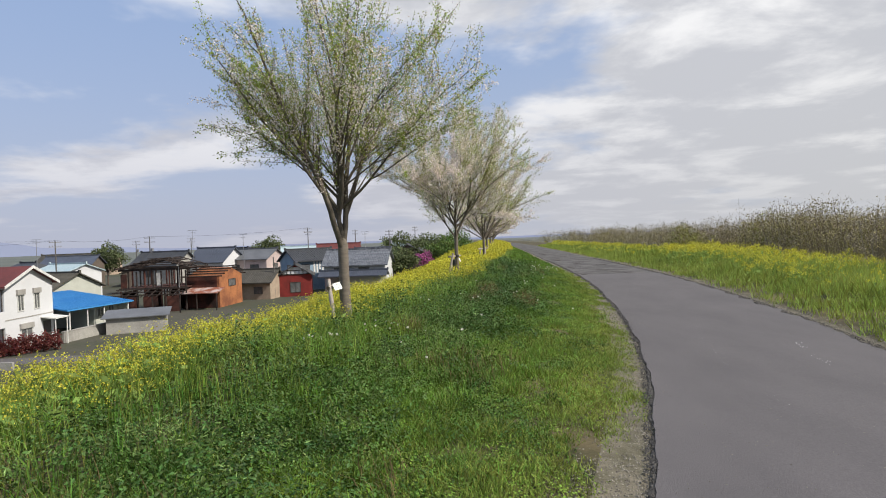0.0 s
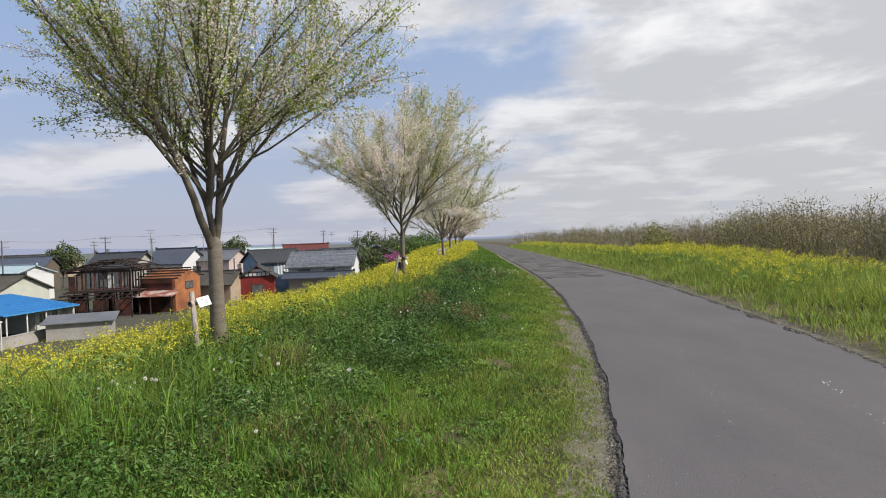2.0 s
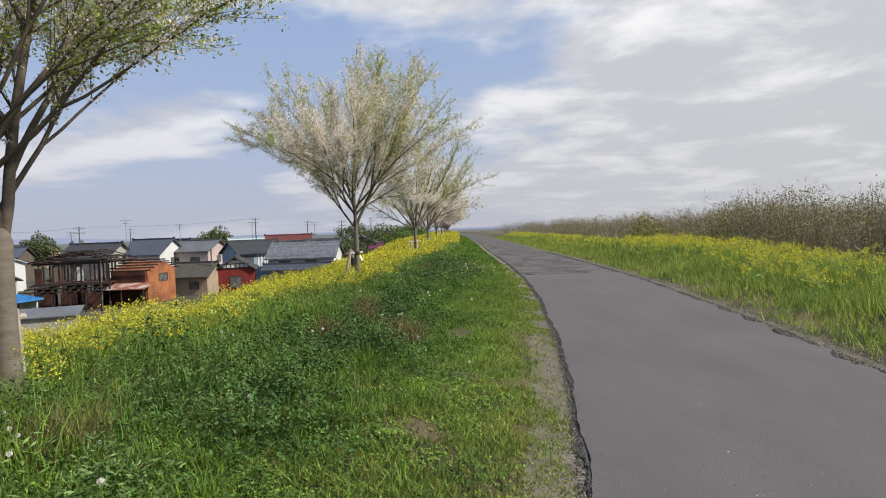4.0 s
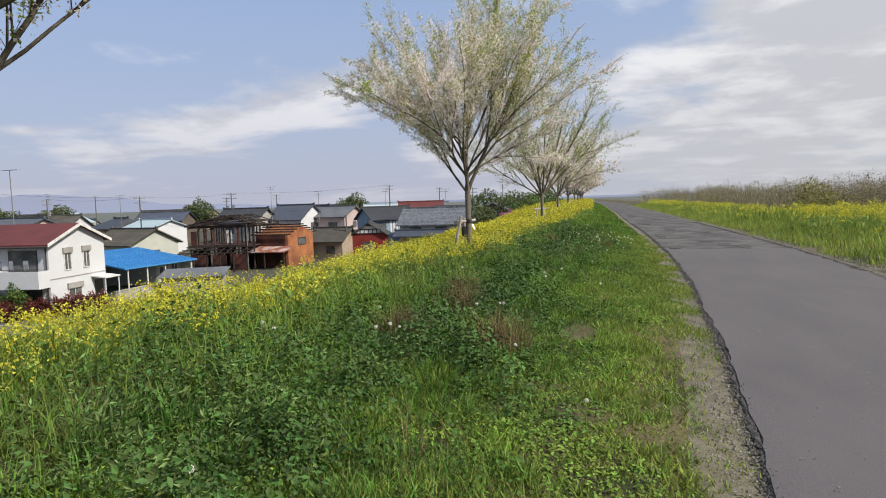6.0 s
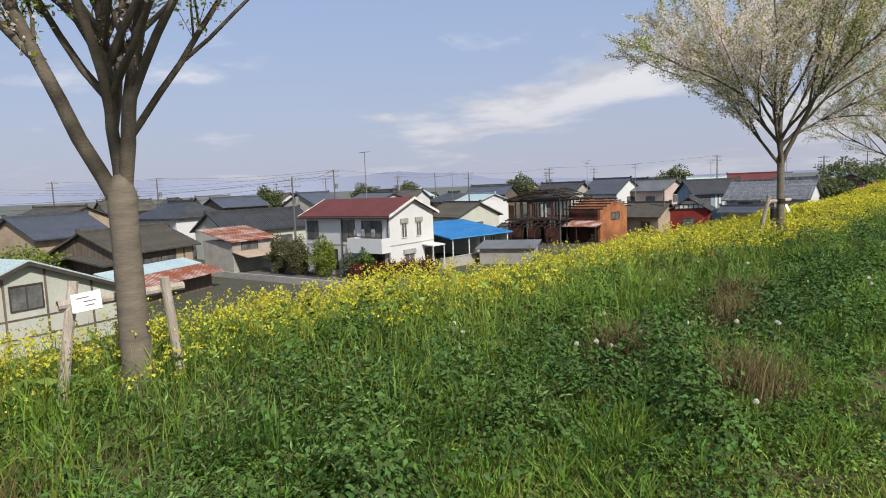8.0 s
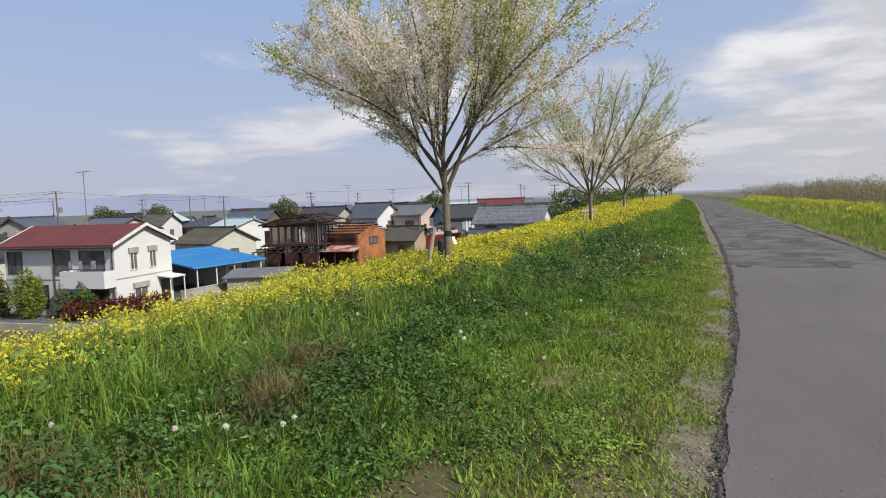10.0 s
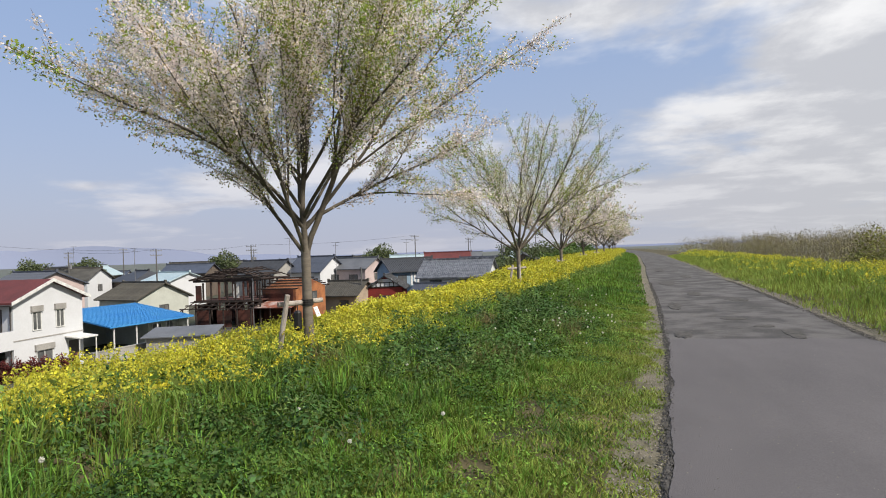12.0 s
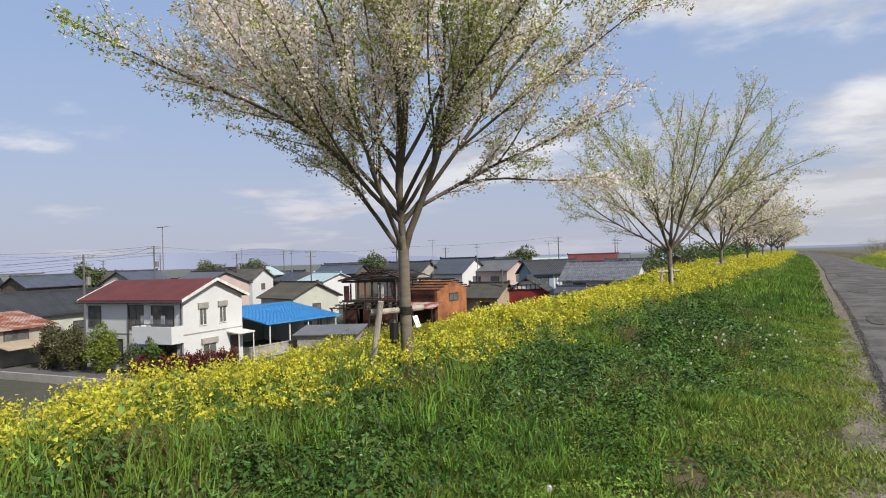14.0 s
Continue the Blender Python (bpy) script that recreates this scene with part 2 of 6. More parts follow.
M_HEDGE_RED = mat("red_photinia_leaf", (0.15, 0.03, 0.028), (0.085, 0.025, 0.022), 0.6, 1.0, 8, 0, 0.3, island=0.4, trans=0.3)
M_SHRUB = mat("evergreen_leaf", (0.06, 0.12, 0.03), (0.12, 0.17, 0.035), 0.6, 0.8, 8, 0, 0.3, island=0.4, trans=0.25)
M_DULL = mat("dull_brown_green_leaf", (0.075, 0.08, 0.035), (0.11, 0.10, 0.05), 0.7, 0.8, 8, 0, 0.2, island=0.35, trans=0.15)
M_SHRUB_Y = mat("yellow_green_leaf", (0.20, 0.24, 0.035), (0.13, 0.18, 0.03), 0.6, 0.8, 8, 0, 0.3, island=0.4, trans=0.3)
M_WOOD_BR = mat("bare_thicket_twig", (0.33, 0.28, 0.22), (0.22, 0.185, 0.14), 0.9, 0.3, 3, 0, 0.1, island=0.3)
M_WILLOW = mat("budding_willow_leaf", (0.26, 0.25, 0.08), (0.18, 0.18, 0.07), 0.8, 0.5, 3, 0, 0.1, island=0.4, trans=0.35)
M_VERGE = mat("verge_grass_blade", (0.31, 0.37, 0.075), (0.19, 0.265, 0.05), 0.7, 0.5, 8, 0, 0.2, island=0.5, trans=0.35)
M_WOOD_LF = mat("thicket_bud_leaf", (0.29, 0.26, 0.11), (0.20, 0.165, 0.09), 0.8, 0.08, 3, 0, 0.1, island=0.35, trans=0.3)
M_FARTREE = mat("far_tree_leaf", (0.09, 0.115, 0.055), (0.13, 0.15, 0.07), 0.8, 0.1, 3, 0, 0.1, island=0.3, trans=0.25)
M_MAGENTA = mat("magenta_blossom", (0.42, 0.10, 0.28), (0.35, 0.14, 0.26), 0.8, 0.5, 8, 0, 0.1, island=0.3, trans=0.3)
# blue-grey base colour stands in for the air haze before the hills
M_HILL = mat("haze_painted_hill", (0.175, 0.20, 0.285), (0.185, 0.21, 0.295), 1.0, 0.002, 0.0005, 0, 0.0)
M_BLACK = mat("black_plastic", (0.012, 0.012, 0.013), None, 0.5, 9, 60, 0.1, 0.4)
M_CLOTH = mat("hung_washing", (0.30, 0.31, 0.34), (0.10, 0.10, 0.12), 0.9, 2, 20, 0.1)


# ---- mesh helpers ----
class Mesh:
    """Collects vertices and faces of one mesh."""

    def __init__(self):
        self.v, self.f = [], []

    def poly(self, *pts):
        i = len(self.v)
        self.v += [tuple(p) for p in pts]
        self.f.append(tuple(range(i, i + len(pts))))

    def hexa(self, p):
        i = len(self.v)
        self.v += [tuple(q) for q in p]
        for a in ((0, 3, 2, 1), (4, 5, 6, 7), (0, 1, 5, 4), (1, 2, 6, 5), (2, 3, 7, 6), (3, 0, 4, 7)):
            self.f.append(tuple(i + k for k in a))

    def box(self, x0, x1, y0, y1, z0, z1):
        self.hexa([(x0, y0, z0), (x1, y0, z0), (x1, y1, z0), (x0, y1, z0), (x0, y0, z1), (x1, y0, z1), (x1, y1, z1), (x0, y1, z1)])

    def slab(self, a, b, c, d, t):
        """A slab on the quad a b c d, t thick upwards."""
        up = Vector((0, 0, t))
        q = [Vector(k) for k in (a, b, c, d)]
        self.hexa(q + [k + up for k in q])

    def tube(self, p0, p1, r0, r1, n=6, cap=True):
        p0, p1 = Vector(p0), Vector(p1)
        d = (p1 - p0).normalized()
        a = d.orthogonal().normalized()
        b = d.cross(a)
        i = len(self.v)
        for p, r in ((p0, r0), (p1, r1)):
            for k in range(n):
                w_ = 2 * math.pi * k / n
                self.v.append(tuple(p + (a * math.cos(w_) + b * math.sin(w_)) * r))
        for k in range(n):
            k2 = (k + 1) % n
            self.f.append((i + k, i + k2, i + n + k2, i + n + k))
        if cap:
            self.f.append(tuple(i + n + k for k in range(n)))
            self.f.append(tuple(i + n - 1 - k for k in range(n)))

    def path(self, pts, radii, n=6):
        """A smooth tube through the points."""
        i = len(self.v)
        a = None
        for k, p in enumerate(pts):
            d = (pts[min(k + 1, len(pts) - 1)] - pts[max(k - 1, 0)]).normalized()
            a = d.orthogonal().normalized() if a is None else (a - d * a.dot(d)).normalized()
            b = d.cross(a)
            for j in range(n):
                w_ = 2 * math.pi * j / n
                self.v.append(tuple(p + (a * math.cos(w_) + b * math.sin(w_)) * radii[k]))
        for k in range(len(pts) - 1):
            for j in range(n):
                j2 = (j + 1) % n
                self.f.append((i + k * n + j, i + k * n + j2, i + (k + 1) * n + j2, i + (k + 1) * n + j))
        self.f.append(tuple(i + (len(pts) - 1) * n + j for j in range(n)))

    def data(self, name, material, smooth=False):
        me = bpy.data.meshes.new(name)
        me.from_pydata(self.v, [], self.f)
        me.materials.append(material)
        if smooth:
            me.polygons.foreach_set("use_smooth", [True] * len(me.polygons))
        return me


def part(name, m, material, parent=None, label="", smooth=False):
    ob = new(name, m.data(name, material, smooth) if isinstance(m, Mesh) else m)
    if parent is not None:
        ob.parent = parent
    return tagged(ob, label)


def thing(name, at, label, category, rz=0.0, group="", kind=""):
    ob = new(name)
    ob.empty_display_size = 0.2
    ob.matrix_basis = pose(*at, 0, 0, rz)
    return tagged(ob, label, category, group, kind)


def arrays(name, verts, faces, material, smooth=False):
    """A mesh from numpy arrays; faces is (n, 3) or (n, 4)."""
    me = bpy.data.meshes.new(name)
    k = faces.shape[1]
    me.vertices.add(len(verts))
    me.vertices.foreach_set("co", np.ascontiguousarray(verts, dtype=np.float32).ravel())
    me.loops.add(faces.size)
    me.loops.foreach_set("vertex_index", np.ascontiguousarray(faces, dtype=np.int32).ravel())
    me.polygons.add(len(faces))
    me.polygons.foreach_set("loop_start", np.arange(0, faces.size, k, dtype=np.int32))
    me.polygons.foreach_set("loop_total", np.full(len(faces), k, dtype=np.int32))
    me.polygons.foreach_set("use_smooth", np.full(len(faces), bool(smooth)))
    me.materials.append(material)
    me.update(calc_edges=True)
    return me


def leaf_cloud(name, pts, size, material, rng, flat=0.0, aspect=0.6, var=0.4, simple=False):
    """One small leaf at every point, at random turns; simple: three-cornered."""
    n = len(pts)
    d = rng.normal(size=(n, 3))
    d[:, 2] *= 1 - flat
    d /= np.linalg.norm(d, axis=1)[:, None]
    u = rng.normal(size=(n, 3))
    u -= d * np.sum(u * d, axis=1)[:, None]
    u /= np.linalg.norm(u, axis=1)[:, None]
    s = (np.asarray(size) * (1 + var * rng.uniform(-1, 1, n)))[:, None]
    p = np.asarray(pts)
    if simple:
        v = np.stack([p - u * s * aspect * 0.55, p + u * s * aspect * 0.55, p + d * s], axis=1).reshape(-1, 3)
        return arrays(name, v, np.arange(3 * n).reshape(-1, 3), material)
    v = np.stack([p, p + d * s * 0.5 + u * s * aspect * 0.5, p + d * s, p + d * s * 0.5 - u * s * aspect * 0.5], axis=1).reshape(-1, 3)
    return arrays(name, v, np.arange(4 * n).reshape(-1, 4), material)


def blades(name, x, y, z, h, wd, material, rng, bend=0.35, simple=False):
    """Grass blades: two bent pieces each, tapering to a tip; simple: one straight piece."""
    n = len(x)
    a = rng.uniform(0, 2 * np.pi, n)
    c, s = np.cos(a), np.sin(a)
    la = rng.uniform(0, 2 * np.pi, n)
    b = h * bend * rng.uniform(0.2, 1.6, n)
    bx, by = np.cos(la) * b, np.sin(la) * b
    base = np.stack([x, y, z], 1)
    side = np.stack([c * wd, s * wd, np.zeros(n)], 1)
    mid = base + np.stack([bx * 0.3, by * 0.3, h * 0.55], 1)
    tip = base + np.stack([bx, by, h * (1 - 0.25 * np.minimum(b / h, 1))], 1)
    if simple:
        v = np.stack([base - side, base + side, tip], 1).reshape(-1, 3)
        return arrays(name, v, np.arange(3 * n).reshape(-1, 3), material)
    v = np.stack([base - side, base + side, mid + side * 0.75, mid - side * 0.75, tip], 1).reshape(-1, 3)
    i = (5 * np.arange(n))[:, None]
    f = np.concatenate([i + [0, 1, 2], i + [0, 2, 3], i + [3, 2, 4]], 1).reshape(-1, 3)
    return arrays(name, v, f, material)


# ---- ground: one sheet with the river bank, its crest and the plain ----
_LY = [-400, -30, -10, 0, 3.7, 6, 8, 11, 14.6, 18.2, 23, 32, 48, 59, 78, 93, 130, 200, 320, 3000]
_LX = [-150, -11.5, -3.6, -0.05, 1.21, 1.97, 2.54, 3.2, 3.85, 4.42, 5.05, 5.87, 7.1, 8.1, 9.5, 10.7, 13.0, 15.0, 10.0, -300]
LOW, WIDE = -6.5, 2.95                # the plain's level, the path's width
ys_ = np.arange(-60.0, 400.0, 0.5)
xs_ = np.interp(ys_, _LY, _LX)
ker = np.hanning(17)
xs_ = np.convolve(np.pad(xs_, 8, mode="edge"), ker / ker.sum(), mode="valid")


def edge_x(y):
    """The path's edge on the town side."""
    y = np.asarray(y, dtype=float)
    return np.where((y > -55) & (y < 390), np.interp(y, ys_, xs_), np.interp(y, _LY, _LX))


def lumps(x, y):
    return 0.05 * np.sin(0.9 * x + 0.6 * y) * np.sin(0.7 * y - 0.5 * x + 1) + 0.03 * np.sin(2.3 * x + 1.1) * np.sin(1.9 * y)


def height(x, y):
    x, y = np.asarray(x, float), np.asarray(y, float)
    s = x - edge_x(y)
    prof = np.interp(s, [-19.5, -18.5, -5.6, -4.6, -3, -1.2, -0.3, 0, WIDE, WIDE + 0.3, WIDE + 1.5, WIDE + 4.0, WIDE + 5.5, WIDE + 18],
                     [LOW, LOW + 0.1, 0.02, 0.10, 0.06, 0.0, -0.095, -0.115, -0.115, -0.095, 0.0, 0.05, -0.2, LOW + 0.5])
    soft = np.clip((-s - 0.3) / 1.5, 0, 1) * np.clip((s + 8) / 2, 0, 1) + np.clip((s - WIDE - 0.3) / 1.5, 0, 1) * np.clip((9 - s) / 2, 0, 1)
    return prof + lumps(x, y) * soft


gs = np.concatenate([[-4000, -2500, -1500, -900, -500, -300, -200, -140, -100, -70, -50, -35, -26], np.arange(-20, -6, 0.7), np.arange(-6, 8, 0.2),
                     np.arange(8, 22, 1.0), [24, 30, 40, 60, 100, 200, 400, 900, 2000, 4000]])
gy = np.concatenate([[-3000, -1500, -700, -300, -150, -80, -50, -30, -20, -12, -8, -5, -3], np.arange(-2, 34, 0.25), np.arange(34, 70, 0.8),
                     np.arange(70, 140, 2.5), np.arange(140, 400, 12), [420, 500, 650, 900, 1300, 2000, 4000]])
GS, GY = np.meshgrid(gs, gy)
GX = edge_x(GY) + GS
GZ = height(GX, GY)
ni, nj = GS.shape
idx = np.arange(ni * nj).reshape(ni, nj)
gf = np.stack([idx[:-1, :-1], idx[:-1, 1:], idx[1:, 1:], idx[1:, :-1]], -1).reshape(-1, 4)
me = arrays("ground", np.stack([GX, GY, GZ], -1).reshape(-1, 3), gf, M_SOIL, True)
for m_ in (M_SLOPE, M_TOWN, M_FIELD, M_GRAVEL):
    me.materials.append(m_)
cs = (GS[:-1, :-1] + GS[1:, 1:]).ravel() / 2
cy = (GY[:-1, :-1] + GY[1:, 1:]).ravel() / 2
slot = np.where((cs > -5.5) & (cs < 8), 0, 1)
slot = np.where(cs < -19.5, np.where((cs < -170) | (cy > 260) | (cy < -100), 3, 2), slot)
slot = np.where(cs > 24, 3, slot)
slot = np.where(((cs > -0.35) & (cs < 0.1)) | ((cs > WIDE - 0.2) & (cs < WIDE + 0.35)), 4, slot)
me.polygons.foreach_set("material_index", slot.astype(np.int32))
tagged(new("ground", me), "grassy flood bank with a flat crest above a plain", "ground", kind="structure")


def strip(name, y0, y1, s0, s1, z, material, step=0.5, rag0=0.0, rag1=0.0, thick=0.03, seed=1):
    """A slab along the path between two offsets from its edge."""
    rng = np.random.default_rng(seed)
    yy = np.arange(y0, y1 + step, step)
    n = len(yy)
    ks = np.linspace(0, 1, 7)

    def ragged():
        k = np.hanning(9)
        return np.convolve(rng.uniform(-1, 1, n + 8), k / k.sum(), mode="valid") * 1.7 + 0.3 * rng.uniform(-1, 1, n)
    a = s0 + rag0 * ragged()
    b = s1 + rag1 * ragged()
    S = a[:, None] + (b - a)[:, None] * ks
    X = edge_x(yy)[:, None] + S
    Y = np.repeat(yy[:, None], 7, 1)
    top = np.stack([X, Y, np.full_like(X, z) + 0.008 * np.sin(np.pi * ks)[None, :]], -1)
    low_ = top.copy()
    low_[..., 2] -= thick
    g = np.arange(n * 7).reshape(n, 7)
    f = np.stack([g[:-1, :-1], g[:-1, 1:], g[1:, 1:], g[1:, :-1]], -1).reshape(-1, 4)
    N = n * 7
    e0 = np.stack([g[:-1, 0], g[1:, 0], g[1:, 0] + N, g[:-1, 0] + N], -1)
    e1 = np.stack([g[1:, -1], g[:-1, -1], g[:-1, -1] + N, g[1:, -1] + N], -1)
    return arrays(name, np.concatenate([top.reshape(-1, 3), low_.reshape(-1, 3)]), np.concatenate([f, e0, e1]), material)


road = tagged(new("road", strip("road", -40, 24.2, 0.0, WIDE, -0.085, M_ASPHALT, 0.1, 0.03, 0.11, 0.05)), "smooth grey asphalt cycle path with ragged edges", "path", kind="structure")
tagged(new("road_worn", strip("road_worn", 24.2, 330, 0.0, WIDE, -0.088, M_ASPHALT_OLD, 0.3, 0.05, 0.08, 0.05, 2)), "older patched and cracked asphalt stretch of path", "path", kind="structure")
for i_, (s0, s1) in enumerate(((-0.025, 0.02), (WIDE - 0.03, WIDE + 0.06))):
    tagged(new("road_edge_%d" % (i_ + 1), strip("road_edge", -20, 70, s0, s1, -0.101, M_TAR, 0.06, 0.035, 0.02, 0.05, 5 + i_)), "crumbled dark asphalt edge beside gravel verge", "path edge", kind="structure")


# ---- cherry trees ----
def grow(seed, limbs, fork, top_h, leafy, nodes_step=0.031, trunk_r=0.085, lean=(0, 0), big=1.0):
    """Meshes of one vase-shaped cherry: trunk, limbs, twigs, green leaves, blossom, bronze leaves."""
    rng, rf = np.random.default_rng(seed), np.random.default_rng(seed + 500)
    trunk, twigs, limb_meshes = Mesh(), Mesh(), []
    f = Vector((lean[0], lean[1], fork))
    pts = [Vector((0, 0, -0.15)), Vector((0, 0, 0.05)), Vector((0.01, 0.0, 0.3)), f * 0.45, f * 0.75, f - Vector((0, 0, 0.06)), f + Vector((0, 0, 0.03)), f + Vector((0, 0, 0.07))]
    trunk.path(pts, [trunk_r * k for k in (1.75, 1.35, 1.08, 1.0, 0.95, 0.98, 0.62, 0.2)], 14)
    green, white, bronze = [], [], []

    def vec(a):
        return Vector(a.tolist()) if hasattr(a, "tolist") else Vector(a)

    def flowers(p, q, tipness, gbias):
        length = (q - p).length
        for k in range(max(1, int(length / nodes_step))):
            c = p.lerp(q, rf.uniform())
            g = leafy + gbias + 0.30 * (tipness - 0.5)
            n_ = 10 if rf.uniform() < 0.5 else 4
            for _ in range(n_):
                o = c + vec(rf.normal(size=3) * 0.034)
                r_ = rf.uniform()
                (green if r_ < g else bronze if r_ < g + 0.16 else white).append(tuple(o))

    def shoot(p, d, length, r, depth, dst, n, arch, gb, forks=()):
        """A straight, slightly wandering shoot with side shoots that lie close to its own line."""
        segs = max(2 if depth == 2 else 3, int(length / 0.24))
        pp, rr, dirs = [p.copy()], [r], [d.copy()]
        out_ = Vector((d.x, d.y, 0))
        for k in range(segs):
            d = (d + vec(rng.normal(size=3) * (0.06 if depth == 0 else 0.09)) + out_ * (arch * k / segs) + Vector((0, 0, 0.02 * (depth > 0)))).normalized()
            pp.append(pp[-1] + d * (length / segs))
            rr.append(max(r * (1 - 0.88 * (k + 1) / segs), 0.002))
            dirs.append(d.copy())
        dst.path(pp, rr, n)
        return_path = list(pp)
        for k in range(1, len(pp)):
            u = k / segs
            if depth >= 1 or u > 0.38:
                flowers(pp[k - 1], pp[k], (pp[k].z - fork) / top_h * 0.8 + u * 0.5 * (depth > 0), gb)
            for fu in forks:
                if (k - 1) / segs < fu <= u:
                    side = Matrix.Rotation(rng.uniform(0, 6.283), 3, dirs[k]) @ dirs[k].orthogonal().normalized()
                    ang = rng.uniform(0.24, 0.46)
                    nd = (dirs[k] * math.cos(ang) + side * math.sin(ang) + Vector((0, 0, 0.06))).normalized()
                    shoot(pp[k], nd, length * (1 - u) * rng.uniform(0.8, 1.0), rr[k] * 0.72, 0, dst, 6, 0.0, gb + rng.normal() * 0.05)
            if depth < 2 and u > (0.24 if depth == 0 else 0.15) and u < 0.93:
                m_ = (2 if rng.uniform() < 0.7 else 1) if depth == 0 else (1 if rng.uniform() < 0.75 else 0)
                for _ in range(m_):
                    side = dirs[k].orthogonal().normalized()
                    side = Matrix.Rotation(rng.uniform(0, 6.283), 3, dirs[k]) @ side
                    ang = rng.uniform(0.35, 0.85)
                    nd = (dirs[k] * math.cos(ang) + side * math.sin(ang) + Vector((0, 0, 0.16))).normalized()
                    ln = (1.45 if depth == 0 else 0.55) * rng.uniform(0.35, 1.0) * (1.1 - 0.55 * u)
                    shoot(pp[k - 1].lerp(pp[k], rng.uniform()), nd, ln, max(rr[k] * 0.45, 0.0035), depth + 1, twigs, 4 if depth == 0 else 3, 0.0, gb + rng.normal() * 0.2)
        return return_path

    # the leader first; limbs that leave above the fork grow out of it
    leader = None
    for az_, tilt, ln, r, drop, *arch in sorted(limbs, key=lambda q: q[1]):
        lm = Mesh()
        a_, t_ = radians(az_), radians(tilt)
        d = Vector((math.cos(a_) * math.sin(t_), math.sin(a_) * math.sin(t_), math.cos(t_)))
        start = f + Vector((0, 0, -drop - (0.16 if drop >= 0 else 0.0))) + d * 0.02
        if leader and drop < 0:
            for p0, p1 in zip(leader, leader[1:]):
                if p0.z <= start.z < p1.z:
                    start = p0.lerp(p1, (start.z - p0.z) / (p1.z - p0.z))
        grown = shoot(start, d, ln, r * (0.62 + 3.2 * trunk_r), 0, lm, 8, arch[0] if arch else 0.0, rng.normal() * 0.10, (rng.uniform(0.12, 0.22), rng.uniform(0.28, 0.4)))
        leader = leader or grown
        limb_meshes.append(lm)
    out = {"trunk": trunk.data("trunk", M_BARK, True), "limbs": [m.data("limb", M_LIMB, True) for m in limb_meshes], "twigs": twigs.data("twigs", M_TWIG)}
    out["leaves"] = leaf_cloud("leaves", green, 0.036 * big, M_LEAF, rng, 0.2, 0.5)
    out["blossom"] = leaf_cloud("blossom", white, 0.026 * big, M_BLOSSOM, rng, 0.1, 0.9)
    out["young_leaves"] = leaf_cloud("young_leaves", bronze, 0.034 * big, M_BRONZE, rng, 0.2, 0.5)
    return out


def cherry(x, y, parts, label, rz=0.0, scale=1.0):
    t = thing("cherry_tree", (x, y, float(height(x, y))), label, "tree", rz, "row of cherry trees")
    t.scale = (scale,) * 3
    part("trunk", parts["trunk"], None, t)
    for lm in parts["limbs"]:
        part("limb", lm, None, t)
    part("twig_mass", parts["twigs"], None, t)
    for k, lb in (("leaves", "fresh green leaves"), ("blossom", "pale pink fading blossom"), ("young_leaves", "bronze young leaves")):
        part(k, parts[k], None, t, lb)
    return t


# limbs: azimuth, tilt from upright, length, radius, how far below the fork's top
TREE_A = grow(3, [(236, 21, 4.2, 0.058, 0.03, 0.02), (100, 2, 4.6, 0.048, 0.0), (56, 7, 4.6, 0.058, 0.10), (56, 35, 3.7, 0.028, -0.15), (215, 37, 2.8, 0.030, -0.5), (20, 32, 3.4, 0.030, -0.7),
                  (75, 38, 2.7, 0.024, -0.7), (326, 22, 4.0, 0.038, -0.4), (146, 22, 4.0, 0.038, -0.3), (0, 46, 3.4, 0.028, -0.5), (180, 40, 2.7, 0.028, -0.7), (285, 36, 2.8, 0.026, -0.9), (112, 36, 2.8, 0.026, -0.85),
                  (190, 43, 2.2, 0.022, -0.8), (160, 42, 2.3, 0.020, -1.0), (350, 44, 3.3, 0.016, -0.8), (172, 36, 3.4, 0.022, -1.0), (5, 34, 3.4, 0.022, -1.0)],
              1.45, 4.2, 0.38, nodes_step=0.060, trunk_r=0.090)
TREE_B = grow(8, [(209, 43, 2.5, 0.034, 0.04, 0.06), (246, 46, 3.7, 0.032, -0.12, 0.06), (184, 34, 3.8, 0.034, -0.15, 0.03), (80, 4, 4.4, 0.052, 0.0), (20, 17, 4.6, 0.050, 0.06, 0.03), (29, 54, 2.9, 0.030, -0.16, -0.02), (12, 43, 4.1, 0.034, -0.1, 0.03),
                  (270, 30, 3.8, 0.034, 0.05, 0.04), (115, 30, 3.6, 0.032, -0.3, 0.04), (60, 40, 3.3, 0.03, -0.2, 0.04), (228, 38, 3.6, 0.03, -0.35, 0.03), (335, 42, 3.6, 0.032, -0.25, 0.04), (20, 37, 4.2, 0.028, -0.7, 0.03), (195, 41, 3.0, 0.028, -0.75, 0.02), (300, 42, 2.9, 0.026, -0.9, 0.03), (150, 40, 2.5, 0.026, -0.6, 0.0)],
              1.58, 4.2, 0.16, nodes_step=0.033, trunk_r=0.062)
TREE_C = grow(21, [(180, 48, 3.9, 0.032, 0.05, 0.05), (165, 32, 3.9, 0.032, -0.2, 0.04), (60, 3, 4.0, 0.052, 0.0), (15, 36, 5.0, 0.05, 0.0), (20, 48, 4.3, 0.04, 0.0), (270, 38, 3.7, 0.043, 0.0), (215, 44, 3.4, 0.038, 0.0), (330, 26, 4.0, 0.042, 0.0), (110, 46, 3.4, 0.036, 0.0), (185, 14, 3.9, 0.04, 0.0)],
              1.5, 4.0, 0.32, nodes_step=0.062, trunk_r=0.062)
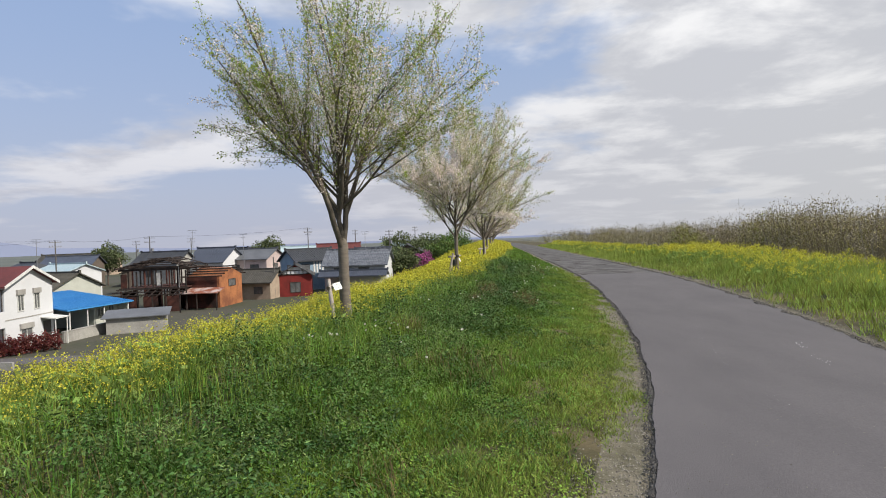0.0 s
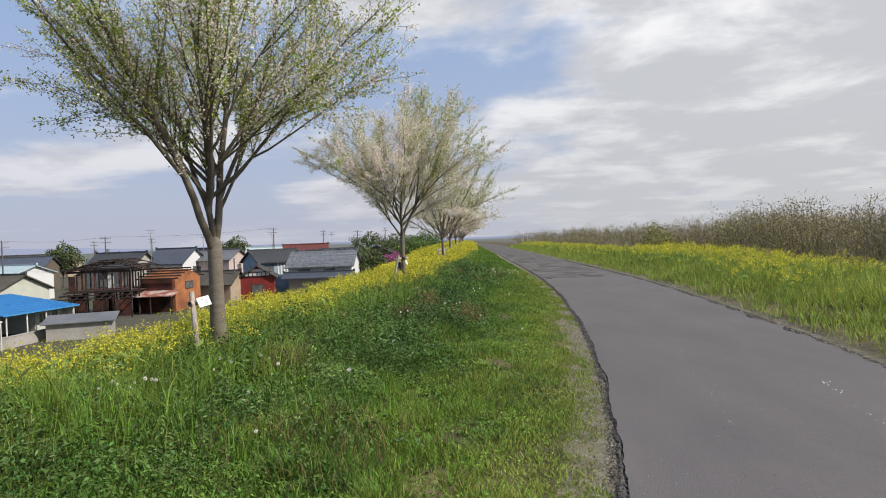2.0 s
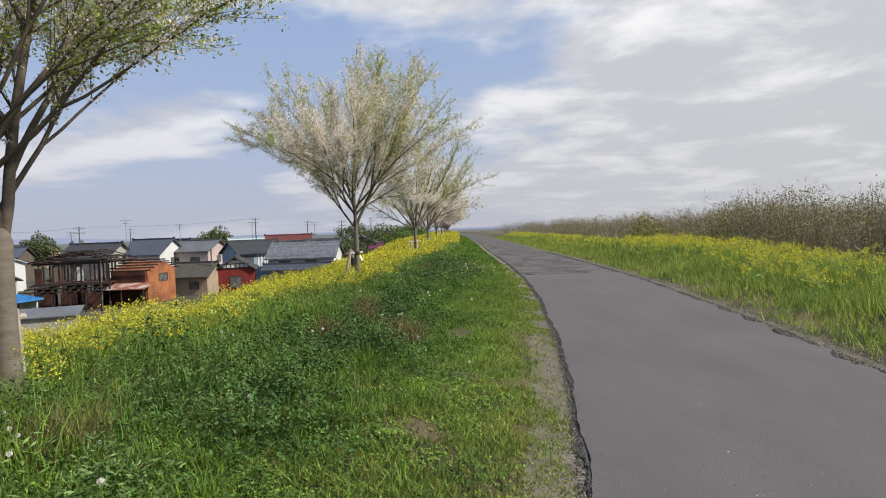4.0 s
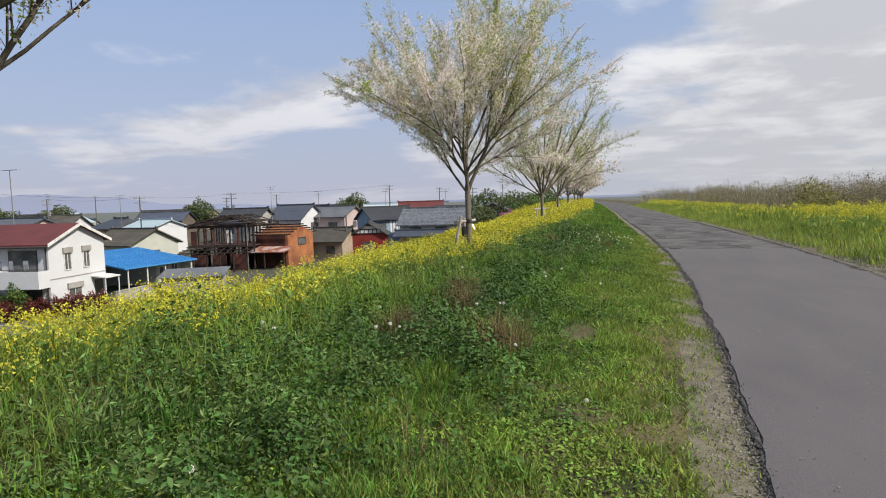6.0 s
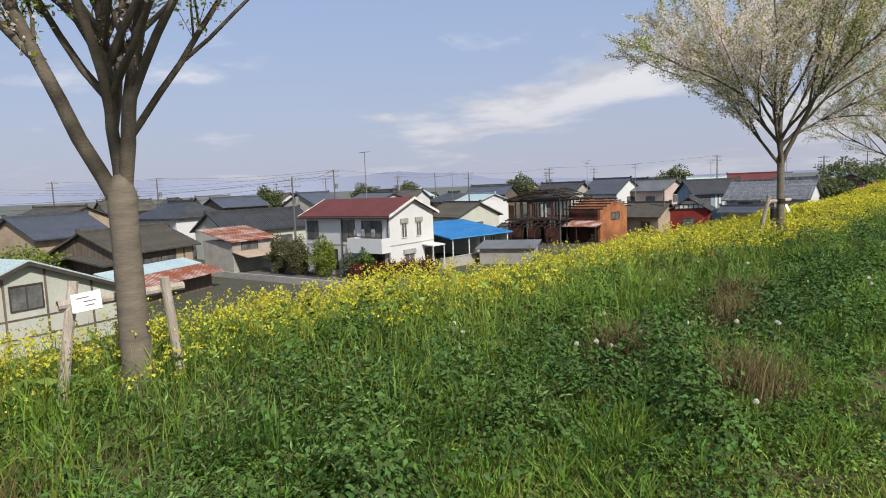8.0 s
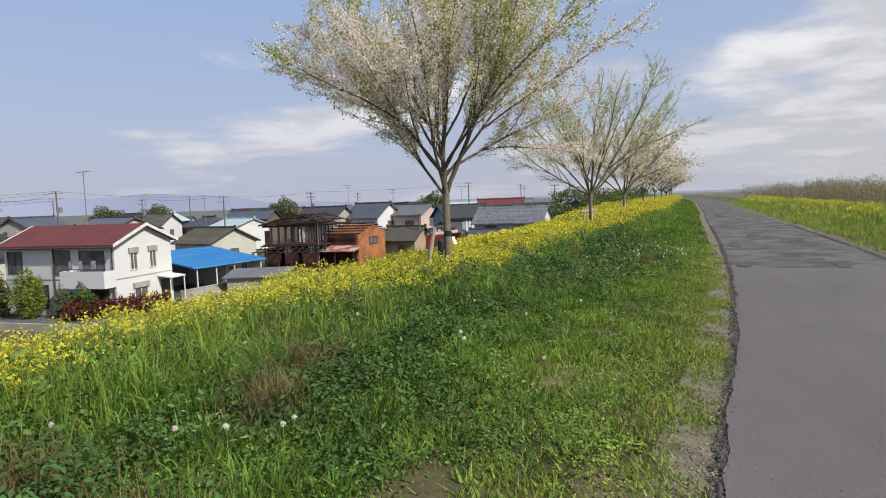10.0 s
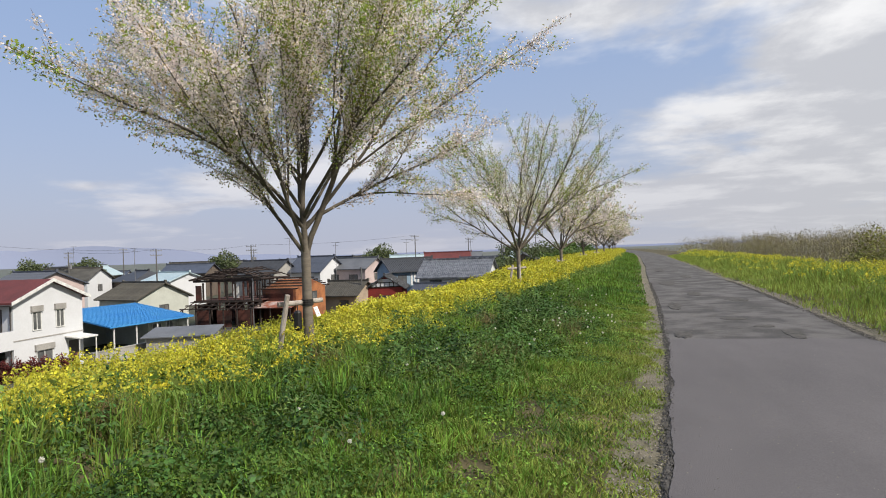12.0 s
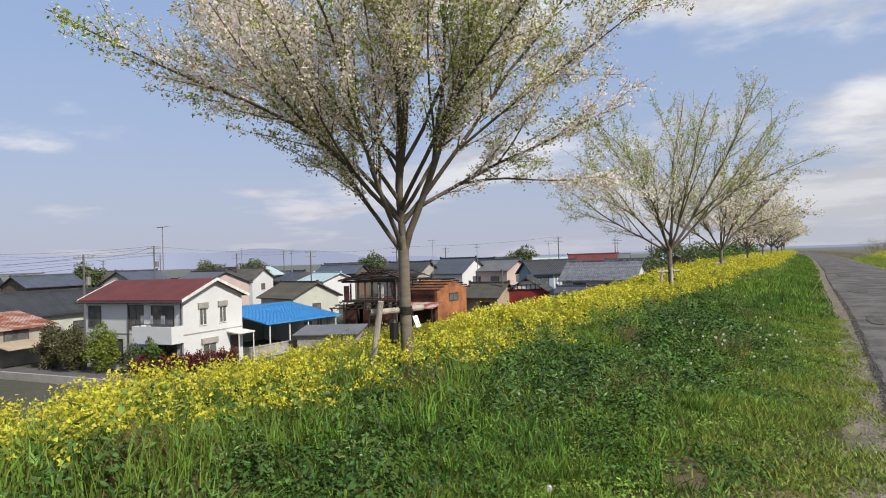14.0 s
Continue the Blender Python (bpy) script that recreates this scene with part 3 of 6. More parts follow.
TREE_D = grow(33, [(180, 54, 3.7, 0.042, 0.05), (165, 34, 3.8, 0.044, 0.0), (60, 8, 4.0, 0.056, 0.0), (15, 38, 4.3, 0.06, 0.0), (20, 54, 3.8, 0.04, 0.0), (270, 44, 3.7, 0.043, 0.0), (330, 30, 4.0, 0.042, 0.0), (110, 46, 3.7, 0.036, 0.0)],
              1.5, 4.0, 0.12, nodes_step=0.17, trunk_r=0.07, big=2.3)
T1, T2, T3, T4 = (-1.68, 10.54), (0.42, 20.72), (2.02, 31.6), (2.9, 42.0)
cherry(*T1, TREE_A, "young cherry tree with green leaves and fading blossom, staked")
cherry(*T2, TREE_B, "young cherry tree in full pale pink blossom, staked in grass")
cherry(*T3, TREE_C, "young cherry tree with thin blossom and long whippy shoots")
for i_, (x_, y_) in enumerate((T4, (3.9, 52.5), (4.9, 63.0), (5.8, 73.5), (6.7, 84.0), (7.6, 95.0), (8.4, 106.0))):
    cherry(x_, y_, TREE_D, "distant young cherry tree in pale blossom along the bank", (20, 75, 200, 310, 130, 50, 260)[i_], (1.0, 0.95, 1.0, 1.0, 0.92, 1.0, 1.0)[i_])


def tree_stakes(x, y, label, posts, bar, tag=None, box=False, r=0.075, strap=True):
    """Two leaning posts and a rail tied to the trunk; posts: foot and head offsets; bar: height and two ends."""
    z = float(height(x, y))
    t = thing("tree_stake", (x, y, z), label, "tree stake", 0, "stakes of the cherry trees")
    for (fx, fy, hx, hy, h) in posts:
        m = Mesh()
        m.path([Vector((fx, fy, -0.1)), Vector(((fx + hx) / 2 + 0.004, (fy + hy) / 2, h / 2)), Vector((hx, hy, h))], [0.036, 0.034, 0.032], 10)
        part("post", m, M_STAKE, t)
    (x0, y0, x1, y1, h) = bar
    m = Mesh()
    m.path([Vector((x0, y0, h)), Vector(((x0 + x1) / 2, (y0 + y1) / 2, h + 0.006)), Vector((x1, y1, h + 0.02))], [0.034, 0.033, 0.031], 10)
    part("rail", m, M_STAKE, t)
    m = Mesh()
    for k in range(3 if strap else 0):
        m.tube((0.0, 0.0, h - 0.035 + 0.028 * k), (0, 0, h - 0.012 + 0.028 * k), r + 0.004 * (k % 2), r + 0.003 * (k % 2), 14)
    if strap:
        part("strap", m, M_BAND, t, "dark band round the trunk")
    if box:
        m = Mesh()
        m.path([Vector((x0 * 0.35, y0 * 0.35, h - 0.34)), Vector((x0 * 0.35, y0 * 0.35, h - 0.32)), Vector((x0 * 0.35, y0 * 0.35, h - 0.12)), Vector((x0 * 0.35, y0 * 0.35, h - 0.09))], [0.03, 0.05, 0.05, 0.028], 10)
        m.tube((x0 * 0.35, y0 * 0.35, h - 0.1), (x0 * 0.35, y0 * 0.35, h), 0.006, 0.006, 5)
        part("hanging_pouch", m, M_BLACK, t, "black pouch hung from the rail")
    if tag:
        tx, ty, tz, turn, wd, hh = tag
        m = Mesh()
        m.box(-wd / 2, wd / 2, -0.003, 0.003, -hh / 2, hh / 2)
        p = part("name_card", m, M_TAG, t, "white name card")
        p.matrix_basis = pose(tx, ty, tz, -22, -8, turn)
        ink = Mesh()
        for k, (a, b) in enumerate(((-0.32, 0.1), (-0.1, 0.34), (-0.05, 0.25))):
            ink.box(a * wd, b * wd, -0.0045, -0.0035, (0.2 - 0.22 * k) * hh, (0.2 - 0.22 * k) * hh + 0.007)
        part("writing", ink, M_INK, p)
    return t


tree_stakes(*T1, "weathered wooden stakes and rail tied to the tree, white card", [(-0.10, -0.46, -0.22, -0.25, 0.84), (-0.10, 0.36, -0.09, 0.28, 0.80)], (-0.21, -0.36, -0.10, 0.42, 0.70), (-0.08, -0.24, 0.72, 55, 0.17, 0.12), r=0.092, strap=False)
tree_stakes(*T2, "weathered wooden stakes and rail tied to the tree, black pouch", [(-0.32, -0.26, -0.12, -0.30, 0.90), (-0.20, 0.36, -0.12, 0.26, 0.84)], (-0.26, -0.28, 0.13, 0.16, 0.78), (0.10, 0.06, 0.66, 60, 0.06, 0.13), True)
tree_stakes(*T3, "weathered wooden stakes tied to the tree trunk", [(-0.34, -0.2, -0.16, -0.1, 0.95), (0.05, -0.3, 0.04, -0.16, 0.95)], (-0.3, -0.18, 0.2, 0.1, 0.84))
for (x_, y_) in (T4, (3.9, 52.5), (4.9, 63.0)):
    tree_stakes(x_, y_, "weathered wooden stakes tied to the tree trunk", [(-0.34, -0.2, -0.16, -0.1, 0.95), (0.05, -0.3, 0.04, -0.16, 0.95)], (-0.3, -0.18, 0.2, 0.1, 0.84))


# ---- grass, weeds, rape in flower ----
R = np.random.default_rng(5)


def vnoise(x, y, k):
    """Smooth value noise on a unit grid."""
    xi, yi = np.floor(x).astype(int), np.floor(y).astype(int)
    u, v = x - xi, y - yi
    u, v = u * u * (3 - 2 * u), v * v * (3 - 2 * v)
    tab = np.random.default_rng(100 + k).uniform(size=(64, 64))

    def g(a, b):
        return tab[a % 64, b % 64]
    return (g(xi, yi) * (1 - u) + g(xi + 1, yi) * u) * (1 - v) + (g(xi, yi + 1) * (1 - u) + g(xi + 1, yi + 1) * u) * v


def patch(x, y, fx, fy, k):
    """Patchiness between 0 and 1 at three scales."""
    return 0.5 * vnoise(x * fx, y * fy, k) + 0.3 * vnoise(x * fx * 2.3 + 7, y * fy * 2.3, k + 1) + 0.2 * vnoise(x * fx * 5.1, y * fy * 5.1 + 3, k + 2)


def scatter(n, s0, s1, y0, y1, near=1.0, keep=None, power=1.0):
    """Random places between two offsets from the path's edge, thinning with distance."""
    y = y0 + (y1 - y0) * R.uniform(size=n) ** power
    s = R.uniform(s0, s1, n)
    x = edge_x(y) + s
    if keep is not None:
        k = R.uniform(size=n) < keep(x, y, s)
        x, y, s = x[k], y[k], s[k]
    return x, y, s


def stuff(name, me, label, cat):
    return tagged(new(name, me), label, cat, kind="stuff")


def weedy(x, y):
    """Where broad-leaved weeds crowd out the grass."""
    g = 0.0
    for cx, cy_, r in ((0.2, 12.7, 0.9), (0.9, 12.3, 0.7), (-1.5, 6.2, 0.7), (-2.3, 4.6, 0.9), (-1.2, 4.3, 0.7), (-0.5, 5.4, 0.6), (1.3, 10.4, 0.8), (1.7, 22.0, 0.9), (1.3, 17.8, 0.7), (1.9, 26.5, 1.0)):
        g = g + np.exp(-((x - cx) ** 2 + (y - cy_) ** 2) / (2 * r * r))
    return np.clip(g, 0, 1) * np.clip(2.6 * patch(x, y, 1.5, 1.4, 91) - 0.5, 0.15, 1)


def tone(x, y, k):
    """Where the taller growth stands."""
    return patch(x, y, 0.8, 0.7, k)


# loose stones of the verges
x, y, s = scatter(60000, -0.8, 0.02, 0.5, 40, keep=lambda x, y, s: np.clip(1.1 + s * np.interp(y, [4.2, 6], [1.5, 3.0]), 0, 1) * np.clip(2.0 * patch(x, y, 2.5, 2.0, 31) - 0.25, 0.15, 1), power=1.4)
x2, y2, s2 = scatter(16000, WIDE - 0.02, WIDE + 0.42, 4, 40, power=1.3)
x, y = np.concatenate([x, x2]), np.concatenate([y, y2])
n = len(x)
r = R.uniform(0.003, 0.0105, n) * (1 + y / 40)
z = height(x, y) + r * 0.3
oct_ = np.array([(1, 0, 0), (0, 1, 0), (-1, 0, 0), (0, -1, 0), (0, 0, 0.7), (0, 0, -0.7)])
of = np.array([(0, 1, 4), (1, 2, 4), (2, 3, 4), (3, 0, 4), (1, 0, 5), (2, 1, 5), (3, 2, 5), (0, 3, 5)])
V = np.stack([x, y, z], 1)[:, None, :] + oct_[None] * r[:, None, None] * R.uniform(0.6, 1.3, (n, 6, 1))
stuff("loose_gravel", arrays("loose_gravel", V.reshape(-1, 3), (of[None, :4] + 6 * np.arange(n)[:, None, None]).reshape(-1, 3), M_STONE), "loose grey stones scattered along the path", "gravel")

# dark crumbs along the broken edges
x, y, s = scatter(6000, -0.08, 0.03, 0.5, 40, power=1.3)
x2, y2, s2 = scatter(7000, WIDE - 0.04, WIDE + 0.12, 4, 40, power=1.3)
x, y = np.concatenate([x, x2]), np.concatenate([y, y2])
n = len(x)
r = R.uniform(0.004, 0.013, n) * (1 + y / 40)
V = np.stack([x, y, np.full(n, -0.092)], 1)[:, None, :] + oct_[None] * r[:, None, None] * R.uniform(0.6, 1.3, (n, 6, 1))
stuff("asphalt_crumbs", arrays("asphalt_crumbs", V.reshape(-1, 3), (of[None, :4] + 6 * np.arange(n)[:, None, None]).reshape(-1, 3), M_TAR), "dark asphalt crumbs along the broken path edge", "gravel")

# pale specks of grit on the asphalt
x, y, s = scatter(2600, 0.1, WIDE - 0.1, 1, 26, power=1.2)
n = len(x)
r = R.uniform(0.003, 0.007, n)
V = np.stack([x, y, np.full(n, -0.078)], 1)[:, None, :] + oct_[None] * r[:, None, None] * R.uniform(0.6, 1.3, (n, 6, 1))
stuff("road_grit", arrays("road_grit", V.reshape(-1, 3), (of[None, :4] + 6 * np.arange(n)[:, None, None]).reshape(-1, 3), M_STONE), "pale specks of grit on the asphalt", "grit")

# pale scuff marks in broken lines on the asphalt
sx, sy = [], []
for line in (((4.5, 11.44), (3.85, 9.65), (3.45, 8.14), (3.21, 7.2), (3.05, 6.3), (2.95, 5.2)), ((4.32, 9.98), (3.88, 8.4), (3.68, 7.53), (3.5, 6.6)), ((4.9, 9.0), (4.51, 7.8), (4.3, 7.1))):
    ly = np.array([q[1] for q in line][::-1])
    lx = np.array([q[0] for q in line][::-1])
    k_ = R.uniform(ly[0], ly[-1], 75)
    k_ = k_[np.sin(k_ * 7.0) + R.uniform(-0.7, 1.0, 75) > 0]
    sy.append(k_)
    sx.append(np.interp(k_, ly, lx) + R.normal(0, 0.025, len(k_)))
x, y = np.concatenate(sx), np.concatenate(sy)
n = len(x)
V = np.stack([x, y, np.full(n, -0.0795)], 1)[:, None, :] + oct_[None] * R.uniform(0.004, 0.009, n)[:, None, None] * R.uniform(0.6, 1.3, (n, 6, 1)) * np.array([1, 1.6, 0.5])
stuff("road_scuffs", arrays("road_scuffs", V.reshape(-1, 3), (of[None, :4] + 6 * np.arange(n)[:, None, None]).reshape(-1, 3), M_TAG), "broken lines of small white scuffs on the asphalt", "scuff marks")

BARE = ((2.30, 13.6, 0.17), (2.12, 12.9, 0.10), (2.75, 15.6, 0.12), (1.75, 9.6, 0.12), (2.1, 11.2, 0.10), (3.05, 17.6, 0.13), (1.05, 7.0, 0.11), (3.3, 19.2, 0.13))


def bare(x, y):
    """Trodden spots with hardly any growth."""
    g = 0.0
    for cx, cy_, r in BARE:
        g = g + np.exp(-(((x - cx) / r) ** 2 + ((y - cy_) / (1.7 * r)) ** 2) / 2)
    return np.clip(1.3 * g * (0.5 + patch(x, y, 4.0, 4.0, 77)), 0, 0.95)


def domes(cx, cy_, rad, hgt, cnt, size, aspect, rng, lift=0.0, loose=0.35):
    """Leaves lying on the skin of low leafy cushions; lift raises their tips."""
    i = np.repeat(np.arange(len(cx)), cnt)
    n = len(i)
    a, r = rng.uniform(0, 2 * np.pi, n), np.sqrt(rng.uniform(0, 1, n))
    ph = rng.uniform(0, 6.28, (2, len(cx)))[:, i]
    rim = 1 + 0.28 * np.sin(2 * a + ph[0]) + 0.2 * np.sin(5 * a + ph[1])
    ux, uy = np.cos(a), np.sin(a)
    x, y = cx[i] + rad[i] * rim * r * ux, cy_[i] + rad[i] * rim * r * uy
    top = hgt[i] * (1 - 0.96 * r ** 2.2) * np.clip(0.45 + 1.1 * vnoise(x * 7, y * 7, 88), 0.4, 1.5)
    z = height(x, y) + 0.01 + top * rng.uniform(0.25, 1.0, n) ** 0.45
    k = np.clip(1.6 * r * hgt[i] / rad[i], 0, 1.6)
    nrm = np.stack([ux * k, uy * k, np.ones(n)], 1) + rng.normal(0, loose, (n, 3))
    nrm /= np.linalg.norm(nrm, axis=1)[:, None]
    d = np.stack([ux, uy, np.full(n, lift)], 1) + rng.normal(0, 0.75, (n, 3)) * np.array([1, 1, 0.35])
    d -= nrm * np.sum(d * nrm, 1)[:, None] * (1 - min(lift, 0.9))
    d /= np.linalg.norm(d, axis=1)[:, None]
    u = np.cross(nrm, d)
    u /= np.linalg.norm(u, axis=1)[:, None]
    s_ = (size * (1 + y / 30) * rng.uniform(0.55, 1.35, n))[:, None]
    p = np.stack([x, y, z], 1)
    return np.stack([p, p + d * s_ * 0.45 + u * s_ * aspect * 0.5, p + d * s_ - nrm * s_ * 0.12, p + d * s_ * 0.45 - u * s_ * aspect * 0.5], 1)


def cushions(name, label, material, n, s0, s1, y1, r0, r1, tall, cnt, size, aspect, keep, lift=0.0, loose=0.35):
    cx, cy_, s = scatter(n, s0, s1, 0.8, y1, keep=keep, power=1.25)
    rad = R.uniform(r0, r1, len(cx))
    hgt = rad * R.uniform(tall[0], tall[1], len(cx)) * np.clip(-s / 2.0, 0.55, 1.15)
    v = domes(cx, cy_, rad, hgt, (cnt * (rad / r1) ** 1.6 + 12).astype(int), size, aspect, R, lift, loose)
    stuff(name, arrays(name, v.reshape(-1, 3), np.arange(4 * len(v)).reshape(-1, 4), material), label, "weeds")


# short worn turf by the path
x, y, s = scatter(430000, -3.4, -0.05, 0.8, 30, keep=lambda x, y, s: np.clip((-s - 0.06 - np.interp(y, [3.6, 5.5], [0.4, 0.0]) + 1.1 * (patch(x, y, 2.2, 1.3, 71) - 0.47)) / 0.35, 0.0, 1) * np.clip(2.6 * patch(x, y, 1.3, 1.1, 1) - 0.2, 0.35, 1) * (1 - bare(x, y)), power=1.3)
hh = R.uniform(0.02, 0.075, len(x)) * (0.5 + 0.5 * np.clip(-s, 0, 2)) * np.clip(3.0 * patch(x, y, 3.5, 3.0, 9) - 0.6, 0.25, 1.8)
k_ = R.uniform(size=len(x)) < np.clip(0.26 + 0.40 * (-s) - 0.6 * patch(x, y, 1.0, 0.9, 16), 0.06, 0.8)
for nm, q, mt, lb in (("worn_turf", ~k_, M_GRASS_Y, "short yellowish worn turf beside the gravel verge"), ("short_grass", k_, M_GRASS, "short green turf on the bank's crest")):
    stuff(nm, blades(nm, x[q], y[q], height(x[q], y[q]), hh[q] * (1.3 if nm == "short_grass" else 1.0), R.uniform(0.0025, 0.005, q.sum()) * (1 + y[q] / 22), mt, R, 0.8, True), lb, "grass")
# low clover mats and cushions of the worn crest
cushions("low_clover", "low mats of small green clover leaves", M_LOWLEAF, 2200, -3.4, -0.45, 32, 0.10, 0.30, (0.10, 0.32), 170, 0.017, 0.85,
         lambda x, y, s: np.clip((-s - 0.4) / 0.8, 0, 1) * np.clip(3.6 * patch(x, y, 1.2, 1.1, 61) - 1.1, 0.08, 1) * (1 - bare(x, y)))
cushions("dark_clover", "dark green cushions of clover and chickweed", M_CLOVER, 1300, -4.0, -0.8, 32, 0.12, 0.36, (0.40, 0.85), 260, 0.0175, 0.8,
         lambda x, y, s: np.clip((patch(x, y, 0.8, 0.7, 7) + 0.25 * weedy(x, y) - 0.44) * 7, 0.05, 1) * np.clip((-s - 0.7) / 0.9, 0.05, 1) * (1 - bare(x, y)))
# taller broad-leaved weeds and mugwort
cushions("broad_weeds", "tall clumps of dark broad-leaved weeds", M_WEED, 1050, -5.2, -1.5, 34, 0.14, 0.38, (0.75, 1.35), 230, 0.028, 0.55,
         lambda x, y, s: np.clip((patch(x, y, 0.55, 0.5, 17) + 0.35 * weedy(x, y) - 0.42) * 8, 0.02, 1) * np.clip((-s - 1.4) / 0.9, 0, 1) * np.clip((5.0 + s) / 0.8, 0, 1), 0.15, 0.5)
cushions("mugwort", "ragged grey-green mugwort clumps with narrow leaves", M_MUGWORT, 760, -5.4, -1.6, 34, 0.10, 0.28, (0.8, 1.6), 190, 0.036, 0.24,
         lambda x, y, s: np.clip((patch(x, y, 0.7, 0.6, 27) + 0.2 * weedy(x, y) - 0.47) * 7, 0.04, 1) * np.clip((-s - 1.6) / 0.9, 0, 1), 0.7, 0.6)
# lush grass of the crest, in tufts that lean outwards
def tufts(name, label, material, n, s0, s1, y1, per, rad, h0, h1, keep, wide=0.0028, lean=0.7):
    cx, cy_, cs_ = scatter(n, s0, s1, 0.6, y1, keep=keep, power=1.3)
    i = np.repeat(np.arange(len(cx)), per)
    m = len(i)
    big_ = R.uniform(0.6, 1.4, len(cx))[i]
    a, r = R.uniform(0, 2 * np.pi, m), np.sqrt(R.uniform(0, 1, m)) * rad * big_
    x, y = cx[i] + np.cos(a) * r, cy_[i] + np.sin(a) * r
    h = R.uniform(h0, h1, m) * big_ * np.clip(-cs_[i] / 3.0, 0.35, 1.2)
    la = a + R.normal(0, 0.6, m)
    b = h * lean * (0.25 + r / (rad * big_)) * R.uniform(0.4, 1.3, m)
    out = np.stack([np.cos(la) * b, np.sin(la) * b], 1)
    base = np.stack([x, y, height(x, y) - 0.01], 1)
    wd = (R.uniform(0.7, 1.5, m) * wide * (1 + y / 22))[:, None]
    side = np.stack([-np.sin(la), np.cos(la), np.zeros(m)], 1) * wd
    mid = base + np.concatenate([out * 0.3, (h * 0.62)[:, None]], 1)
    tip = base + np.concatenate([out, (h * (1 - 0.3 * np.minimum(b / h, 1)))[:, None]], 1)
    v = np.stack([base - side, base + side, mid + side * 0.8, mid - side * 0.8, tip], 1).reshape(-1, 3)
    k = (5 * np.arange(m))[:, None]
    stuff(name, arrays(name, v, np.concatenate([k + [0, 1, 2], k + [0, 2, 3], k + [3, 2, 4]], 1).reshape(-1, 3), material), label, "grass")


tufts("meadow_grass", "lush green meadow grass tufts on the bank's crest", M_GRASS, 3600, -6.4, -0.9, 34, 40, 0.10, 0.09, 0.27,
      lambda x, y, s: np.clip(3.4 * patch(x, y, 1.0, 0.9, 4) - 1.0, 0.12, 1) * (1 - 0.6 * weedy(x, y)) * np.clip((-s - 0.8) / 1.2, 0.05, 1))
# dark low tufts dotted over the worn turf
tufts("dark_turf_tufts", "dark green low tufts dotted over the worn turf", M_TUFT, 1250, -3.6, -0.5, 32, 60, 0.13, 0.07, 0.19,
      lambda x, y, s: np.clip((patch(x, y, 1.3, 1.1, 95) - 0.44) * 8, 0.06, 1) * np.clip((-s - 0.45) / 0.7, 0, 1) * (1 - bare(x, y)), 0.0034, 1.0)
# pale lush tussocks round the trees
x, y, s = scatter(170000, -6.8, -1.2, 0.5, 34, keep=lambda x, y, s: np.clip((patch(x, y, 0.7, 0.6, 51) - 0.52 + 0.26 * np.clip((-s - 2.8) / 1.0, 0, 1)) * 9, 0, 1) * np.interp(y, [2, 9], [0.45, 1.0]) * (1 - 0.9 * weedy(x, y)) * np.clip((-s - 1.2) / 1.6, 0, 1) * np.clip(3.4 * patch(x, y, 2.6, 2.4, 57) - 0.9, 0.1, 1), power=1.2)
stuff("light_grass", blades("light_grass", x, y, height(x, y), R.uniform(0.12, 0.46, len(x)) * np.clip((-s - 0.8) / 2.8, 0.25, 1) * (0.35 + 1.3 * patch(x, y, 1.5, 1.4, 53)), R.uniform(0.0022, 0.0048, len(x)) * (1 + y / 24), M_GRASS_L, R, 0.55), "pale lush grass tussocks round the trees", "grass")
# brown dry stalks
x, y, s = scatter(110000, -5.4, -1.4, 1, 32, keep=lambda x, y, s: np.clip((patch(x, y, 1.1, 1.0, 11) - 0.62) * 7, 0, 0.4))
stuff("dry_stalks", blades("dry_stalks", x, y, height(x, y), R.uniform(0.05, 0.34, len(x)), R.uniform(0.0015, 0.0035, len(x)), M_STRAW, R, 0.6), "brown dry stalks among the grass", "dry grass")
# clumps of last year's stalks
cx, cy_ = np.array([1.05, 0.62, 0.85, 0.95, 1.6, -0.6, 2.2, 1.9, 0.1]), np.array([14.4, 13.0, 20.15, 15.1, 12.6, 9.3, 24.0, 28.5, 17.6])
k_ = R.integers(0, len(cx), 4200)
x, y = cx[k_] + R.normal(0, 0.12, 4200), cy_[k_] + R.normal(0, 0.12, 4200)
stuff("old_stalk_clumps", blades("old_stalk_clumps", x, y, height(x, y), R.uniform(0.12, 0.48, 4200), R.uniform(0.0018, 0.0035, 4200), M_STRAW, R, 0.5), "brown clumps of last year's stalks", "dry grass")
# grass heads and tall thin stems near the trees
x, y, s = scatter(6000, -6.0, -3.4, 1, 32)
stuff("tall_grass_stems", blades("tall_grass_stems", x, y, height(x, y), R.uniform(0.3, 0.68, len(x)), R.uniform(0.0018, 0.0034, len(x)), M_GRASS_Y, R, 0.35), "tall pale grass stems round the trees", "grass")
# far crest, river side, slope
x, y, s = scatter(120000, -6.5, -0.3, 30, 130, keep=lambda x, y, s: np.clip((-s - 0.1) / 0.8, 0, 1), power=1.6)
stuff("far_grass", blades("far_grass", x, y, height(x, y), R.uniform(0.06, 0.28, len(x)) * np.clip(-s / 1.5, 0.4, 1), R.uniform(0.008, 0.016, len(x)) * (1 + y / 60), M_GRASS, R, 0.5, True), "green grass along the far bank crest", "grass")
x, y, s = scatter(190000, WIDE + 0.15, WIDE + 6.5, 2, 95, keep=lambda x, y, s: np.clip((s - WIDE - 0.2 + 0.5 * (patch(x, y, 1.4, 0.9, 33) - 0.5)) / 0.5, 0.03, 1) * np.clip(3.0 * patch(x, y, 1.1, 0.8, 37) - 0.7, 0.2, 1), power=1.5)
